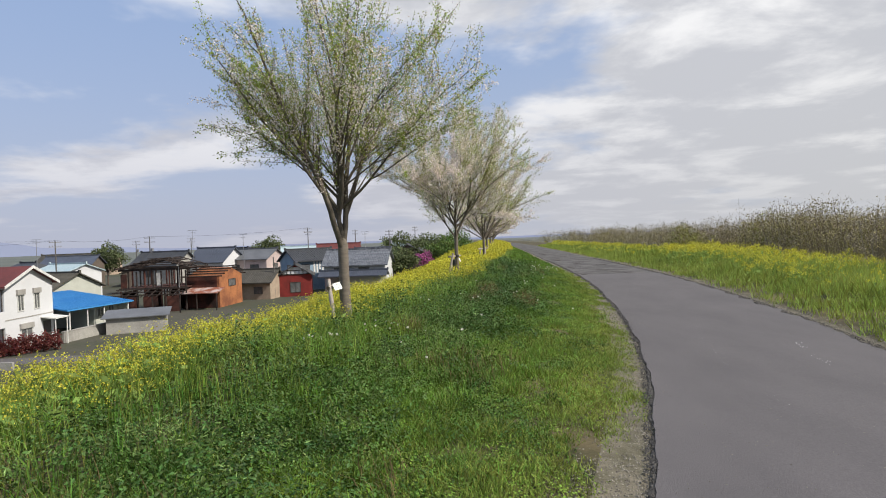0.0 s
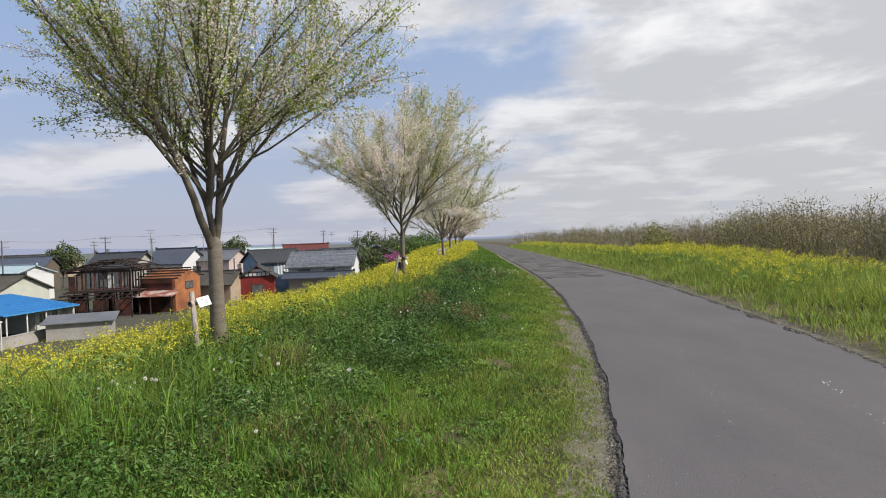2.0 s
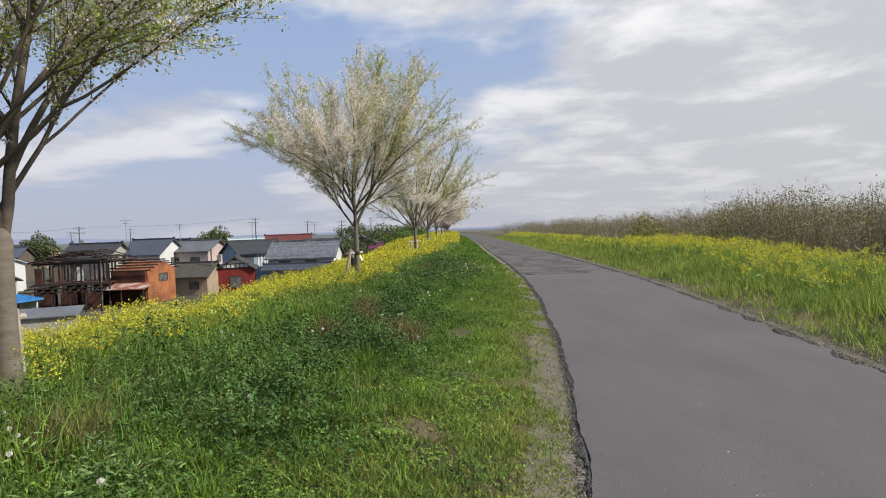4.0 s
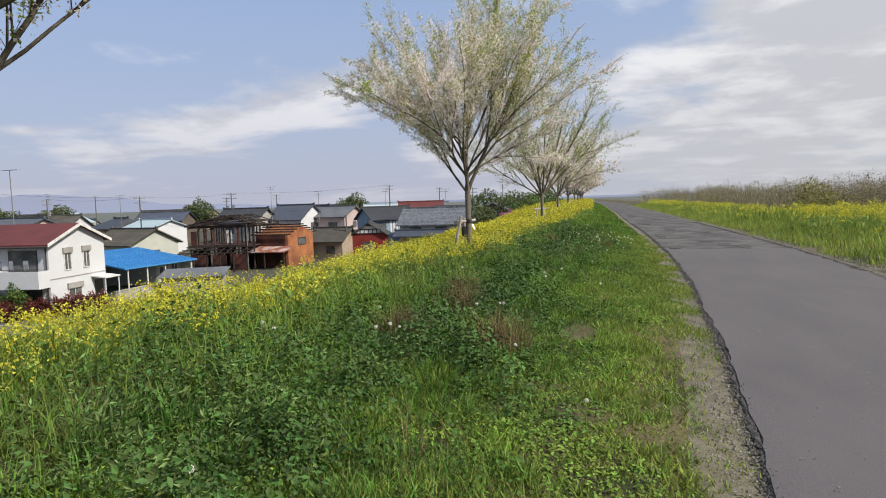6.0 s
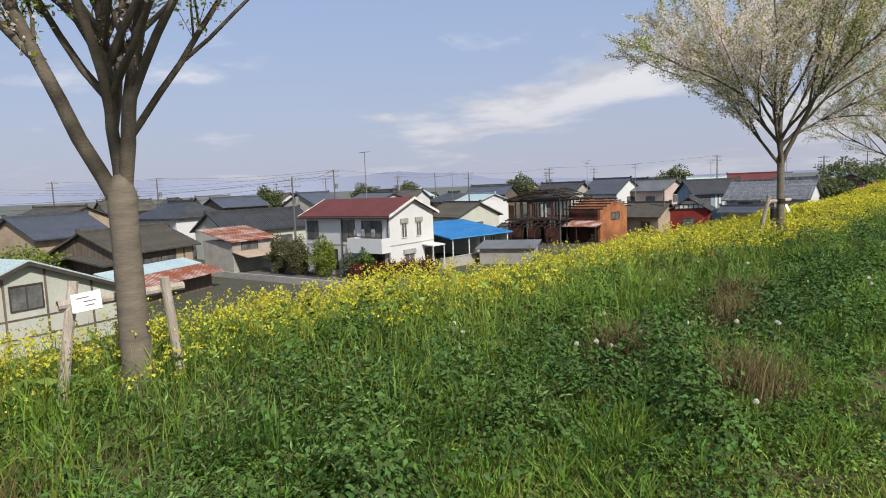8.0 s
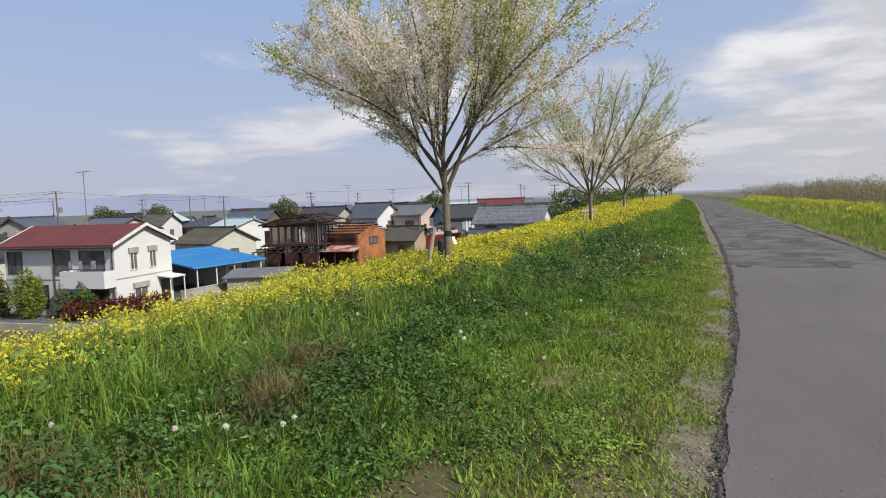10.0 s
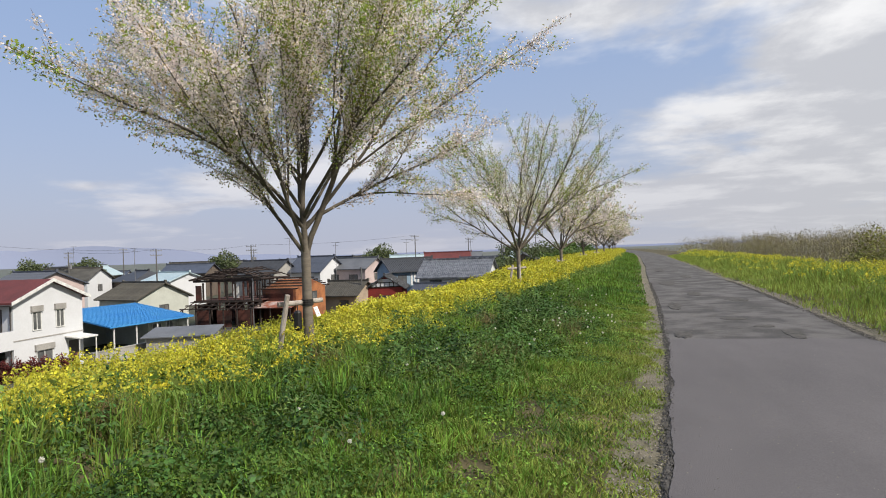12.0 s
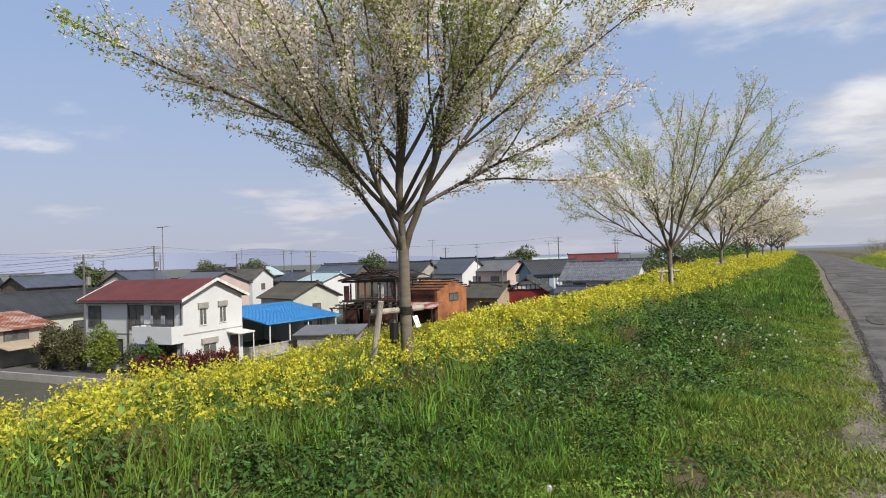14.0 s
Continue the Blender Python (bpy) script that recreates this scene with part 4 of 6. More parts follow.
hh = R.uniform(0.06, 0.22, len(x)) + np.clip((s - WIDE - 0.7) / 1.6, 0, 1) * R.uniform(0.05, 0.46, len(x)) * np.clip(3.2 * tone(x, y, 23) - 0.9, 0.1, 1.4)
k_ = R.uniform(size=len(x)) < 0.75
for nm, q, mt, lb in (("river_side_grass", k_, M_VERGE, "tall light green grass on the river side verge"), ("river_side_straw_grass", ~k_, M_GRASS_Y, "tall yellowish grass on the river side verge")):
    stuff(nm, blades(nm, x[q], y[q], height(x[q], y[q]), hh[q], R.uniform(0.005, 0.010, q.sum()) * (1 + y[q] / 40), mt, R, 0.5, True), lb, "grass")
x, y, s = scatter(100000, -19, -5.4, -4, 110, power=1.4)
stuff("slope_grass", blades("slope_grass", x, y, height(x, y), R.uniform(0.2, 0.5, len(x)), R.uniform(0.008, 0.016, len(x)) * (1 + y / 50), M_GRASS, R, 0.4, True), "tall grass on the bank's slope towards the town", "grass")


def rape_field(name, x, y, h, label, petals, psize, swid=0.004):
    """Flowering rape: stalks with side shoots and heads of small petals."""
    z = height(x, y)
    n = len(x)
    lx, ly = R.normal(0, 0.09, n), R.normal(0, 0.09, n)
    st, pt, lf = [], [], []
    for k in range(5):
        a = R.uniform(0, 6.28, n)
        r = R.uniform(0.03, 0.17, n) * (k > 0)
        b = R.uniform(0.35, 0.7, n) * h if k else np.zeros(n)
        hx, hy, hz = x + lx + np.cos(a) * r, y + ly + np.sin(a) * r, z + h * (1 if k == 0 else 1) * R.uniform(0.78, 1.0, n)
        bx, by, bz = x + lx * b / h, y + ly * b / h, z + b
        st.append(np.stack([bx, by, bz, hx, hy, hz], 1))
        for _ in range(petals):
            q = R.normal(size=(n, 3)) * np.array([0.021, 0.021, 0.026])
            pt.append(np.stack([hx, hy, hz], 1) + q - np.array([0, 0, 0.01]))
    for _ in range(3):
        u = R.uniform(0.1, 0.75, n)
        lf.append(np.stack([x + lx * u + R.normal(0, 0.05, n), y + ly * u + R.normal(0, 0.05, n), z + h * u], 1))
    S = np.concatenate(st)
    m = len(S)
    a = R.uniform(0, 6.28, m)
    sd = np.stack([np.cos(a), np.sin(a), np.zeros(m)], 1) * swid
    v = np.stack([S[:, :3] - sd, S[:, :3] + sd, S[:, 3:]], 1).reshape(-1, 3)
    stuff(name + "_stalks", arrays(name, v, np.arange(3 * m).reshape(-1, 3), M_RAPE_STEM), label + ", green stalks", "rape plants")
    stuff(name + "_leaves", leaf_cloud(name, np.concatenate(lf), 0.13, M_RAPE_STEM, R, 0.3, 0.35), label + ", leaves", "rape plants")
    stuff(name + "_flowers", leaf_cloud(name, np.concatenate(pt), psize * np.clip(np.tile(y, 5 * petals) / 30 + 0.55, 0.6, 1.6), M_RAPE, R, 0.3, 1.0, simple=True), label + ", yellow flowers", "rape plants")


x, y, s = scatter(24000, -9.5, -3.4, 0, 34, keep=lambda x, y, s: np.interp(-s + np.interp(y, [15, 22], [0.0, 0.9]), [4.2, 4.8, 5.6], [0.0, 0.3, 1.0]) * np.clip(2.6 * patch(x, y, 0.8, 0.8, 41) - 0.35, 0.2, 1), power=1.35)
rape_field("rape_near", x, y, R.uniform(0.24, 0.56, len(x)) * (0.7 + 0.6 * patch(x, y, 0.9, 0.9, 43)) + 0.08 * np.clip(-s - 5.6, 0, 2), "flowering rape on the bank's shoulder", 7, 0.0205)
x, y, s = scatter(14000, -13.0, -1.7, 24, 120, keep=lambda x, y, s: np.clip((-s - np.interp(y, [24, 28, 34, 44], [4.2, 3.6, 2.6, 1.9]) - 0.8 * (patch(x, y, 0.5, 0.4, 45) - 0.5)) / 0.4, 0, 1), power=1.5)
rape_field("rape_far", x, y, R.uniform(0.34, 0.62, len(x)) + np.clip((y - 32) / 30, 0, 0.35), "dense yellow rape along the far bank", 6, 0.029, 0.008)
x, y, s = scatter(10500, WIDE + 0.8, WIDE + 6.5, 3, 95, keep=lambda x, y, s: np.interp(y, [4, 14, 20, 26, 36, 95], [0.14, 0.17, 0.5, 1.0, 0.5, 0.45]) * np.clip(patch(x, y, 0.5, 0.3, 3) * 3.4 - 1.1, 0.06, 1) * np.clip((s - WIDE - 0.8) / 1.5, 0.03, 1), power=1.3)
rape_field("rape_river_side", x, y, R.uniform(0.34, 0.66, len(x)) + 0.28 * np.exp(-((y - 28) / 7) ** 2), "flowering rape on the river side verge", 7, 0.021, 0.006)


# ---- dandelion clocks ----
def dandelion():
    t = thing("dandelion_clock", (0, 0, 0), "white round dandelion seed head on a thin stalk", "dandelion", 0, "dandelion clocks in the grass")
    m = Mesh()
    m.path([Vector((0, 0, -0.02)), Vector((0.01, 0, 0.1)), Vector((0.005, 0, 0.2))], [0.003, 0.0026, 0.0024], 5)
    part("stalk", m, M_RAPE_STEM, t)
    rng = np.random.default_rng(2)
    d = rng.normal(size=(320, 3))
    d /= np.linalg.norm(d, axis=1)[:, None]
    part("seed_head", leaf_cloud("seed_head", d * 0.0125 + np.array([0.005, 0, 0.208]), 0.007, M_PUFF, rng, 0.0, 0.7), None, t, "fluffy white seed head")
    return t


first = dandelion()
spots = [(0.67, 12.5), (0.72, 12.62), (0.55, 12.4), (0.78, 12.95), (-0.5, 12.4), (-0.35, 12.3), (0.3, 13.4), (1.3, 13.6), (1.5, 13.9), (1.55, 13.7), (-0.8, 9.1), (-0.72, 9.0), (-0.9, 9.2), (-1.5, 7.95), (-1.58, 7.9), (-1.45, 8.05), (-1.66, 7.85), (-1.76, 7.75), (-1.62, 8.02), (-1.4, 7.9), (-1.72, 7.9), (-1.1, 8.5), (-1.0, 8.6), (-0.78, 8.8)]
for k in range(44):
    y_ = 5 + 27 * R.uniform() ** 1.1
    s_ = -R.uniform(0.9, 4.4)
    spots.append((float(edge_x(y_)) + s_, y_))
for k in range(34):
    y_ = R.normal(24.5, 1.3)
    spots.append((float(edge_x(y_)) - R.uniform(0.8, 2.6), y_))
for k, (x_, y_) in enumerate(spots):
    sc = R.uniform(0.75, 1.05)
    m_ = pose(x_, y_, float(height(x_, y_)) + (0.08 if k < 24 else R.uniform(0.0, 0.10)), R.uniform(-9, 9), R.uniform(-9, 9), R.uniform(0, 360)) @ Matrix.Scale(sc, 4)
    if k == 0:
        first.matrix_basis = m_
    else:
        copy_thing(first, m_)


# ---- the town below the bank ----
def wall_frame(side, L, W):
    """Origin, along and outward directions of a wall in a house's own axes."""
    return {"S": (Vector((0, -W / 2, 0)), Vector((1, 0, 0)), Vector((0, -1, 0))), "N": (Vector((0, W / 2, 0)), Vector((-1, 0, 0)), Vector((0, 1, 0))),
            "E": (Vector((L / 2, 0, 0)), Vector((0, 1, 0)), Vector((1, 0, 0))), "W": (Vector((-L / 2, 0, 0)), Vector((0, -1, 0)), Vector((-1, 0, 0)))}[side]


def obox(m, o, a, n, u0, u1, z0, z1, d0, d1):
    """A box on a wall: u along it, z up, d outwards."""
    up = Vector((0, 0, 1))
    c = [o + a * u + n * d for u, d in ((u0, d0), (u1, d0), (u1, d1), (u0, d1))]
    m.hexa([p + up * z0 for p in c] + [p + up * z1 for p in c])


def window(h, side, L, W, u, z, w_, hh, sash=None, hood=False, name="window"):
    o, a, n = wall_frame(side, L, W)
    fr = Mesh()
    t = 0.07
    obox(fr, o, a, n, u - w_ / 2, u - w_ / 2 + t, z, z + hh, -0.05, 0.06)
    obox(fr, o, a, n, u + w_ / 2 - t, u + w_ / 2, z, z + hh, -0.05, 0.06)
    obox(fr, o, a, n, u - w_ / 2 + t, u + w_ / 2 - t, z, z + t, -0.05, 0.06)
    obox(fr, o, a, n, u - w_ / 2 + t, u + w_ / 2 - t, z + hh - t, z + hh, -0.05, 0.06)
    obox(fr, o, a, n, u - 0.03, u + 0.03, z + t, z + hh - t, -0.05, 0.045)
    f = part(name, fr, sash or M_FRAME, h)
    for k in (0, 1):
        g = Mesh()
        x0 = u - w_ / 2 + t if k == 0 else u + 0.03
        x1 = u - 0.03 if k == 0 else u + w_ / 2 - t
        obox(g, o, a, n, x0, x1, z + t, z + hh - t, -0.05, 0.02)
        part("pane", g, M_GLASS, f)
    if hood:
        g = Mesh()
        obox(g, o, a, n, u - w_ / 2 - 0.1, u + w_ / 2 + 0.1, z + hh, z + hh + 0.42, 0.0, 0.16)
        part("shutter_box", g, M_CONC, f, "grey shutter box")
    return f


def gable_roof(h, L, W, eh, rh, material, over=0.5, gover=0.4, ribs=0.0, ridge_cap=True, name="roof_slope", at=(0, 0, 0), hip=0.0, label=""):
    """A pitched roof along x: two thick slopes with rows of tile, and a ridge cap; hip: how far the ridge draws in at both ends."""
    ox, oy, oz = at
    t = 0.14
    x0, x1 = ox - L / 2 - gover, ox + L / 2 + gover
    k = (rh - eh) / (W / 2)
    y0, ze = W / 2 + over, eh - over * k
    r0, r1 = x0 + hip, x1 - hip
    for sgn in (-1, 1):
        m = Mesh()
        a, b = Vector((x0, oy + sgn * y0, oz + ze)), Vector((x1, oy + sgn * y0, oz + ze))
        c, d = Vector((r1, oy, oz + rh)), Vector((r0, oy, oz + rh))
        m.slab(*((a, b, c, d) if sgn < 0 else (b, a, d, c)), t)
        slope = part(name, m, material, h, label)
        if ribs and not hip:
            rib = Mesh()
            rib.tube((0, oy + sgn * y0, oz + ze + t), (0, oy, oz + rh + t), 0.055, 0.055, 5)
            row = rib.data("roof_rib", material)
            nn = int((x1 - x0) / ribs)
            for q in range(nn + 1):
                part("roof_rib", row, None, slope).location.x = x0 + 0.05 + (x1 - x0 - 0.1) * q / nn
    if hip:
        for xe, xr in ((x0, r0), (x1, r1)):
            m = Mesh()
            q = [Vector((xe, oy - y0, oz + ze)), Vector((xe, oy + y0, oz + ze)), Vector((xr, oy, oz + rh))]
            m.v = [tuple(p) for p in q] + [tuple(p + Vector((0, 0, t))) for p in q]
            m.f = [(0, 1, 2), (3, 4, 5), (0, 1, 4, 3), (1, 2, 5, 4), (2, 0, 3, 5)]
            part("hip_slope", m, material, h)
    if ridge_cap:
        c = Mesh()
        prof = [(r0 - 0.12, 0.36), (r0 + 0.1, 0.36), (r0 + 0.2, 0.2), (r1 - 0.2, 0.2), (r1 - 0.1, 0.36), (r1 + 0.12, 0.36)]
        zb = oz + rh + t * 0.6
        for yy in (oy - 0.15, oy + 0.15):
            c.v += [(x_, yy, zb) for x_, _ in prof] + [(x_, yy, zb + t * 0.4 + z_) for x_, z_ in prof]
        n_ = len(prof)
        for q in range(n_ - 1):
            c.f += [(q, q + 1, n_ + q + 1, n_ + q), (2 * n_ + q, 3 * n_ + q, 3 * n_ + q + 1, 2 * n_ + q + 1), (n_ + q, n_ + q + 1, 3 * n_ + q + 1, 3 * n_ + q)]
        c.f += [(0, n_, 3 * n_, 2 * n_), (n_ - 1, 3 * n_ - 1, 4 * n_ - 1, 2 * n_ - 1)]
        part("ridge", c, material, h)


def body(h, L, W, eh, rh, material, name="wall", hip=False, label=""):
    m = Mesh()
    if hip:
        m.box(-L / 2, L / 2, -W / 2, W / 2, -0.3, eh)
    else:
        for x in (-L / 2, L / 2):
            m.v += [(x, -W / 2, -0.3), (x, W / 2, -0.3), (x, W / 2, eh), (x, 0, rh), (x, -W / 2, eh)]
        m.f = [(4, 3, 2, 1, 0), (5, 6, 7, 8, 9), (0, 5, 9, 4), (4, 9, 8, 3), (3, 8, 7, 2), (2, 7, 6, 1), (1, 6, 5, 0)]
    return part(name, m, material, h, label)


def house(x, y, rz, L, W, eh, rh, wall, roof, label, windows=(), ribs=0.3, over=0.55, hip=0.0, sash=None, name="house", group=""):
    h = thing(name, (x, y, LOW), label, "house", rz, group)
    body(h, L, W, eh, rh - 0.02, wall, hip=bool(hip))
    gable_roof(h, L, W, eh, rh, roof, over, 0.45, ribs, hip=hip)
    for (side, u, z, w_, hh) in windows:
        window(h, side, L, W, u, z, w_, hh, sash)
    return h


# white two-storey house with a red roof
WL, WW = 10.8, 6.3
wh = thing("white_house", (-34.6 - WL / 2, 49.15 + WW / 2, LOW), "white two-storey house with a dark red roof and a balcony", "house", 1.1)
body(wh, WL, WW, 5.55, 6.85, M_WHITE)
gable_roof(wh, WL, WW, 5.55, 6.85, M_ROOF_RED, 0.45, 0.4, 0.0, False)
for sgn in (-1, 1):
    for xe in (-WL / 2 - 0.44, WL / 2 + 0.40):
        k = (6.85 - 5.55) / (WW / 2)
        a, b = Vector((xe, sgn * (WW / 2 + 0.46), 5.50 - 0.46 * k)), Vector((xe, 0, 6.80))
        trim = Mesh()
        trim.hexa([a, a + Vector((0.05, 0, 0)), b + Vector((0.05, 0, 0)), b, a + Vector((0, 0, 0.24)), a + Vector((0.05, 0, 0.24)), b + Vector((0.05, 0, 0.24)), b + Vector((0, 0, 0.24))])
        part("barge_board", trim, M_WSASH, wh, "white barge board")
g = Mesh()
g.tube((-WL / 2 - 0.4, -WW / 2 - 0.5, 5.32), (WL / 2 + 0.4, -WW / 2 - 0.5, 5.32), 0.07, 0.07, 8)
for xx in (-0.4, WL / 2 - 0.15):
    g.tube((xx, -WW / 2 - 0.07, 0), (xx, -WW / 2 - 0.07, 5.3), 0.045, 0.045, 8)
part("gutter", g, M_FRAME, wh, "dark gutter and downpipes")
for (sd, u, z, w_, hh) in (("S", -4.3, 3.3, 1.5, 1.75), ("S", 0.45, 3.2, 1.6, 1.9), ("S", -1.9, 0.5, 1.6, 1.9), ("S", 3.5, 0.3, 2.4, 2.0)):
    window(wh, sd, WL, WW, u, z, w_, hh)
for (sd, u, z, w_, hh) in (("E", -1.2, 3.35, 0.8, 1.35), ("E", 0.9, 3.35, 0.8, 1.35), ("E", -0.6, 0.7, 1.5, 1.2)):
    window(wh, sd, WL, WW, u, z, w_, hh, M_WSASH, True)
band = Mesh()
band.box(-WL / 2 - 0.03, WL / 2 + 0.03, -WW / 2 - 0.03, WW / 2 + 0.03, 2.78, 2.86)
part("belt_course", band, M_CONC, wh, "thin grey belt course")
# balcony, a dark recess behind it and washing
bal = Mesh()
bal.box(1.3, WL / 2 + 0.02, -WW / 2 - 1.15, -WW / 2 - 1.03, 2.25, 3.55)
bal.box(1.3, 1.42, -WW / 2 - 1.03, -WW / 2, 2.25, 3.55)
bal.box(WL / 2 - 0.1, WL / 2 + 0.02, -WW / 2 - 1.03, -WW / 2, 2.25, 3.55)
bal.box(1.42, WL / 2 - 0.1, -WW / 2 - 1.03, -WW / 2, 2.25, 2.42)
bp = part("balcony", bal, M_WHITE, wh)
rl = Mesh()
rl.tube((1.3, -WW / 2 - 1.09, 3.72), (WL / 2, -WW / 2 - 1.09, 3.72), 0.03, 0.03, 6)
for q in range(6):
    xx = 1.35 + (WL / 2 - 1.4) * q / 5
    rl.tube((xx, -WW / 2 - 1.09, 3.53), (xx, -WW / 2 - 1.09, 3.72), 0.02, 0.02, 5)
part("balcony_rail", rl, M_FRAME, bp)
window(wh, "S", WL, WW, 3.3, 2.95, 2.4, 2.1)
for xx, w_ in ((1.75, 0.35), (2.75, 0.3), (3.9, 0.4)):
    cl = Mesh()
    cl.box(xx, xx + w_, -WW / 2 - 0.72, -WW / 2 - 0.69, 3.62, 4.35)
    part("washing", cl, M_CLOTH, bp, "washing hung to dry")
pr = Mesh()
pr.slab((WL / 2, 1.3, 2.5), (WL / 2 + 1.3, 1.3, 2.35), (WL / 2 + 1.3, 3.2, 2.35), (WL / 2, 3.2, 2.5), 0.1)
for yy in (1.4, 3.1):
    pr.tube((WL / 2 + 1.2, yy, 0), (WL / 2 + 1.2, yy, 2.36), 0.05, 0.05, 8)
part("porch", pr, M_WSASH, wh, "white entrance porch")
dr = Mesh()
obox(dr, *wall_frame("E", WL, WW), 1.7, 2.7, 0.1, 2.2, 0.0, 0.05)
part("front_door", dr, M_FRAME, wh)

# television mast behind the white house
def mast(x, y, top, label="thin television aerial mast", arms=((0, 1.6), (-0.45, 1.0))):
    t = thing("tv_aerial", (x, y, LOW), label, "aerial", R.uniform(-20, 20))
    m = Mesh()
    m.tube((0, 0, 0), (0, 0, top - LOW), 0.05, 0.035, 6)
    part("mast", m, M_METAL, t)
    for dz_, w_ in arms:
        m = Mesh()
        m.tube((-w_ / 2, 0, top - LOW + dz_), (w_ / 2, 0, top - LOW + dz_), 0.03, 0.03, 5)
        for q in range(5):
            xx = -w_ / 2 + w_ * q / 4
            m.tube((xx, -0.3, top - LOW + dz_), (xx, 0.3, top - LOW + dz_), 0.012, 0.012, 4)
        part("aerial_arm", m, M_METAL, t)
    return t


mast(-40.1, 52.35, 4.85, arms=((0, 1.7),))
for (x_, y_, z_) in ((-62, 96, 3.6), (-33, 104, 3.4), (-44.5, 112, 4.6), (-24, 112, 3.6), (-95, 120, 5.0), (-15, 121, 3.4)):
    mast(x_, y_, z_)

def seams(roof, a, b, axis, u0, u1, n, material):
    """Raised seams of a sheet roof, from eave point a to top point b, repeated along an axis."""
    m = Mesh()
    m.tube(a, b, 0.035, 0.035, 4)
    me_ = m.data("seam", material)
    for k in range(n + 1):
        o_ = part("seam", me_, None, roof)
        v = u0 + (u1 - u0) * k / n
        o_.location = (v, 0, 0) if axis == "x" else (0, v, 0)


# blue-roofed car port with cream walls
cp = thing("blue_roofed_shed", (-39.4, 66.0, LOW), "cream shed with a bright blue sheet metal roof", "shed", -9.8)
m = Mesh()
m.slab((3.9, -4.9, 2.3), (3.9, 4.9, 2.3), (-4.2, 4.9, 3.6), (-4.2, -4.9, 3.6), 0.1)
rf = part("roof", m, M_ROOF_BLUE, cp)
seams(rf, (3.9, 0, 2.41), (-4.2, 0, 3.71), "y", -4.85, 4.85, 32, M_ROOF_BLUE)
m = Mesh()
m.box(-3.6, 2.3, 0.6, 4.5, -0.2, 2.45)
m.box(-3.6, -3.4, -4.5, 0.6, -0.2, 3.35)
m.box(2.3, 3.4, 4.3, 4.5, -0.2, 2.3)
part("wall", m, M_CREAM, cp)
for yy in (-4.3, -1.9, 0.5, 4.3):
    m = Mesh()
    m.tube((3.6, yy, -0.2), (3.6, yy, 2.36), 0.07, 0.07, 8)
    part("post", m, M_WSASH, cp)
window(cp, "E", 4.6, 7, 1.6, 1.0, 1.2, 1.0, M_WSASH)
window(cp, "E", 4.6, 7, 3.2, 0.8, 0.9, 1.3, M_WSASH)

# low grey annexe roofs and a garden wall before the blue shed
an = thing("grey_shed", (-30.6, 62.5, LOW), "low lean-to with a grey sheet roof", "shed", 20)
m = Mesh()
m.box(-2.6, 2.6, -1.8, 1.8, -0.2, 1.55)
part("wall", m, M_CONC, an)
m = Mesh()
m.slab((-3, -2.1, 1.5), (3, -2.1, 1.5), (3, 2.1, 1.95), (-3, 2.1, 1.95), 0.08)
part("roof", m, M_GREYROOF, an)
gw = thing("garden_wall", (-33.4, 60.0, LOW), "low grey garden wall beside the shed", "wall", 84)
m = Mesh()
m.box(-4.5, 4.5, -0.09, 0.09, -0.2, 0.95)
part("wall", m, M_CONC, gw)
m = Mesh()
m.box(-4.55, 4.55, -0.13, 0.13, 0.95, 1.03)
part("coping", m, M_CONC, gw)


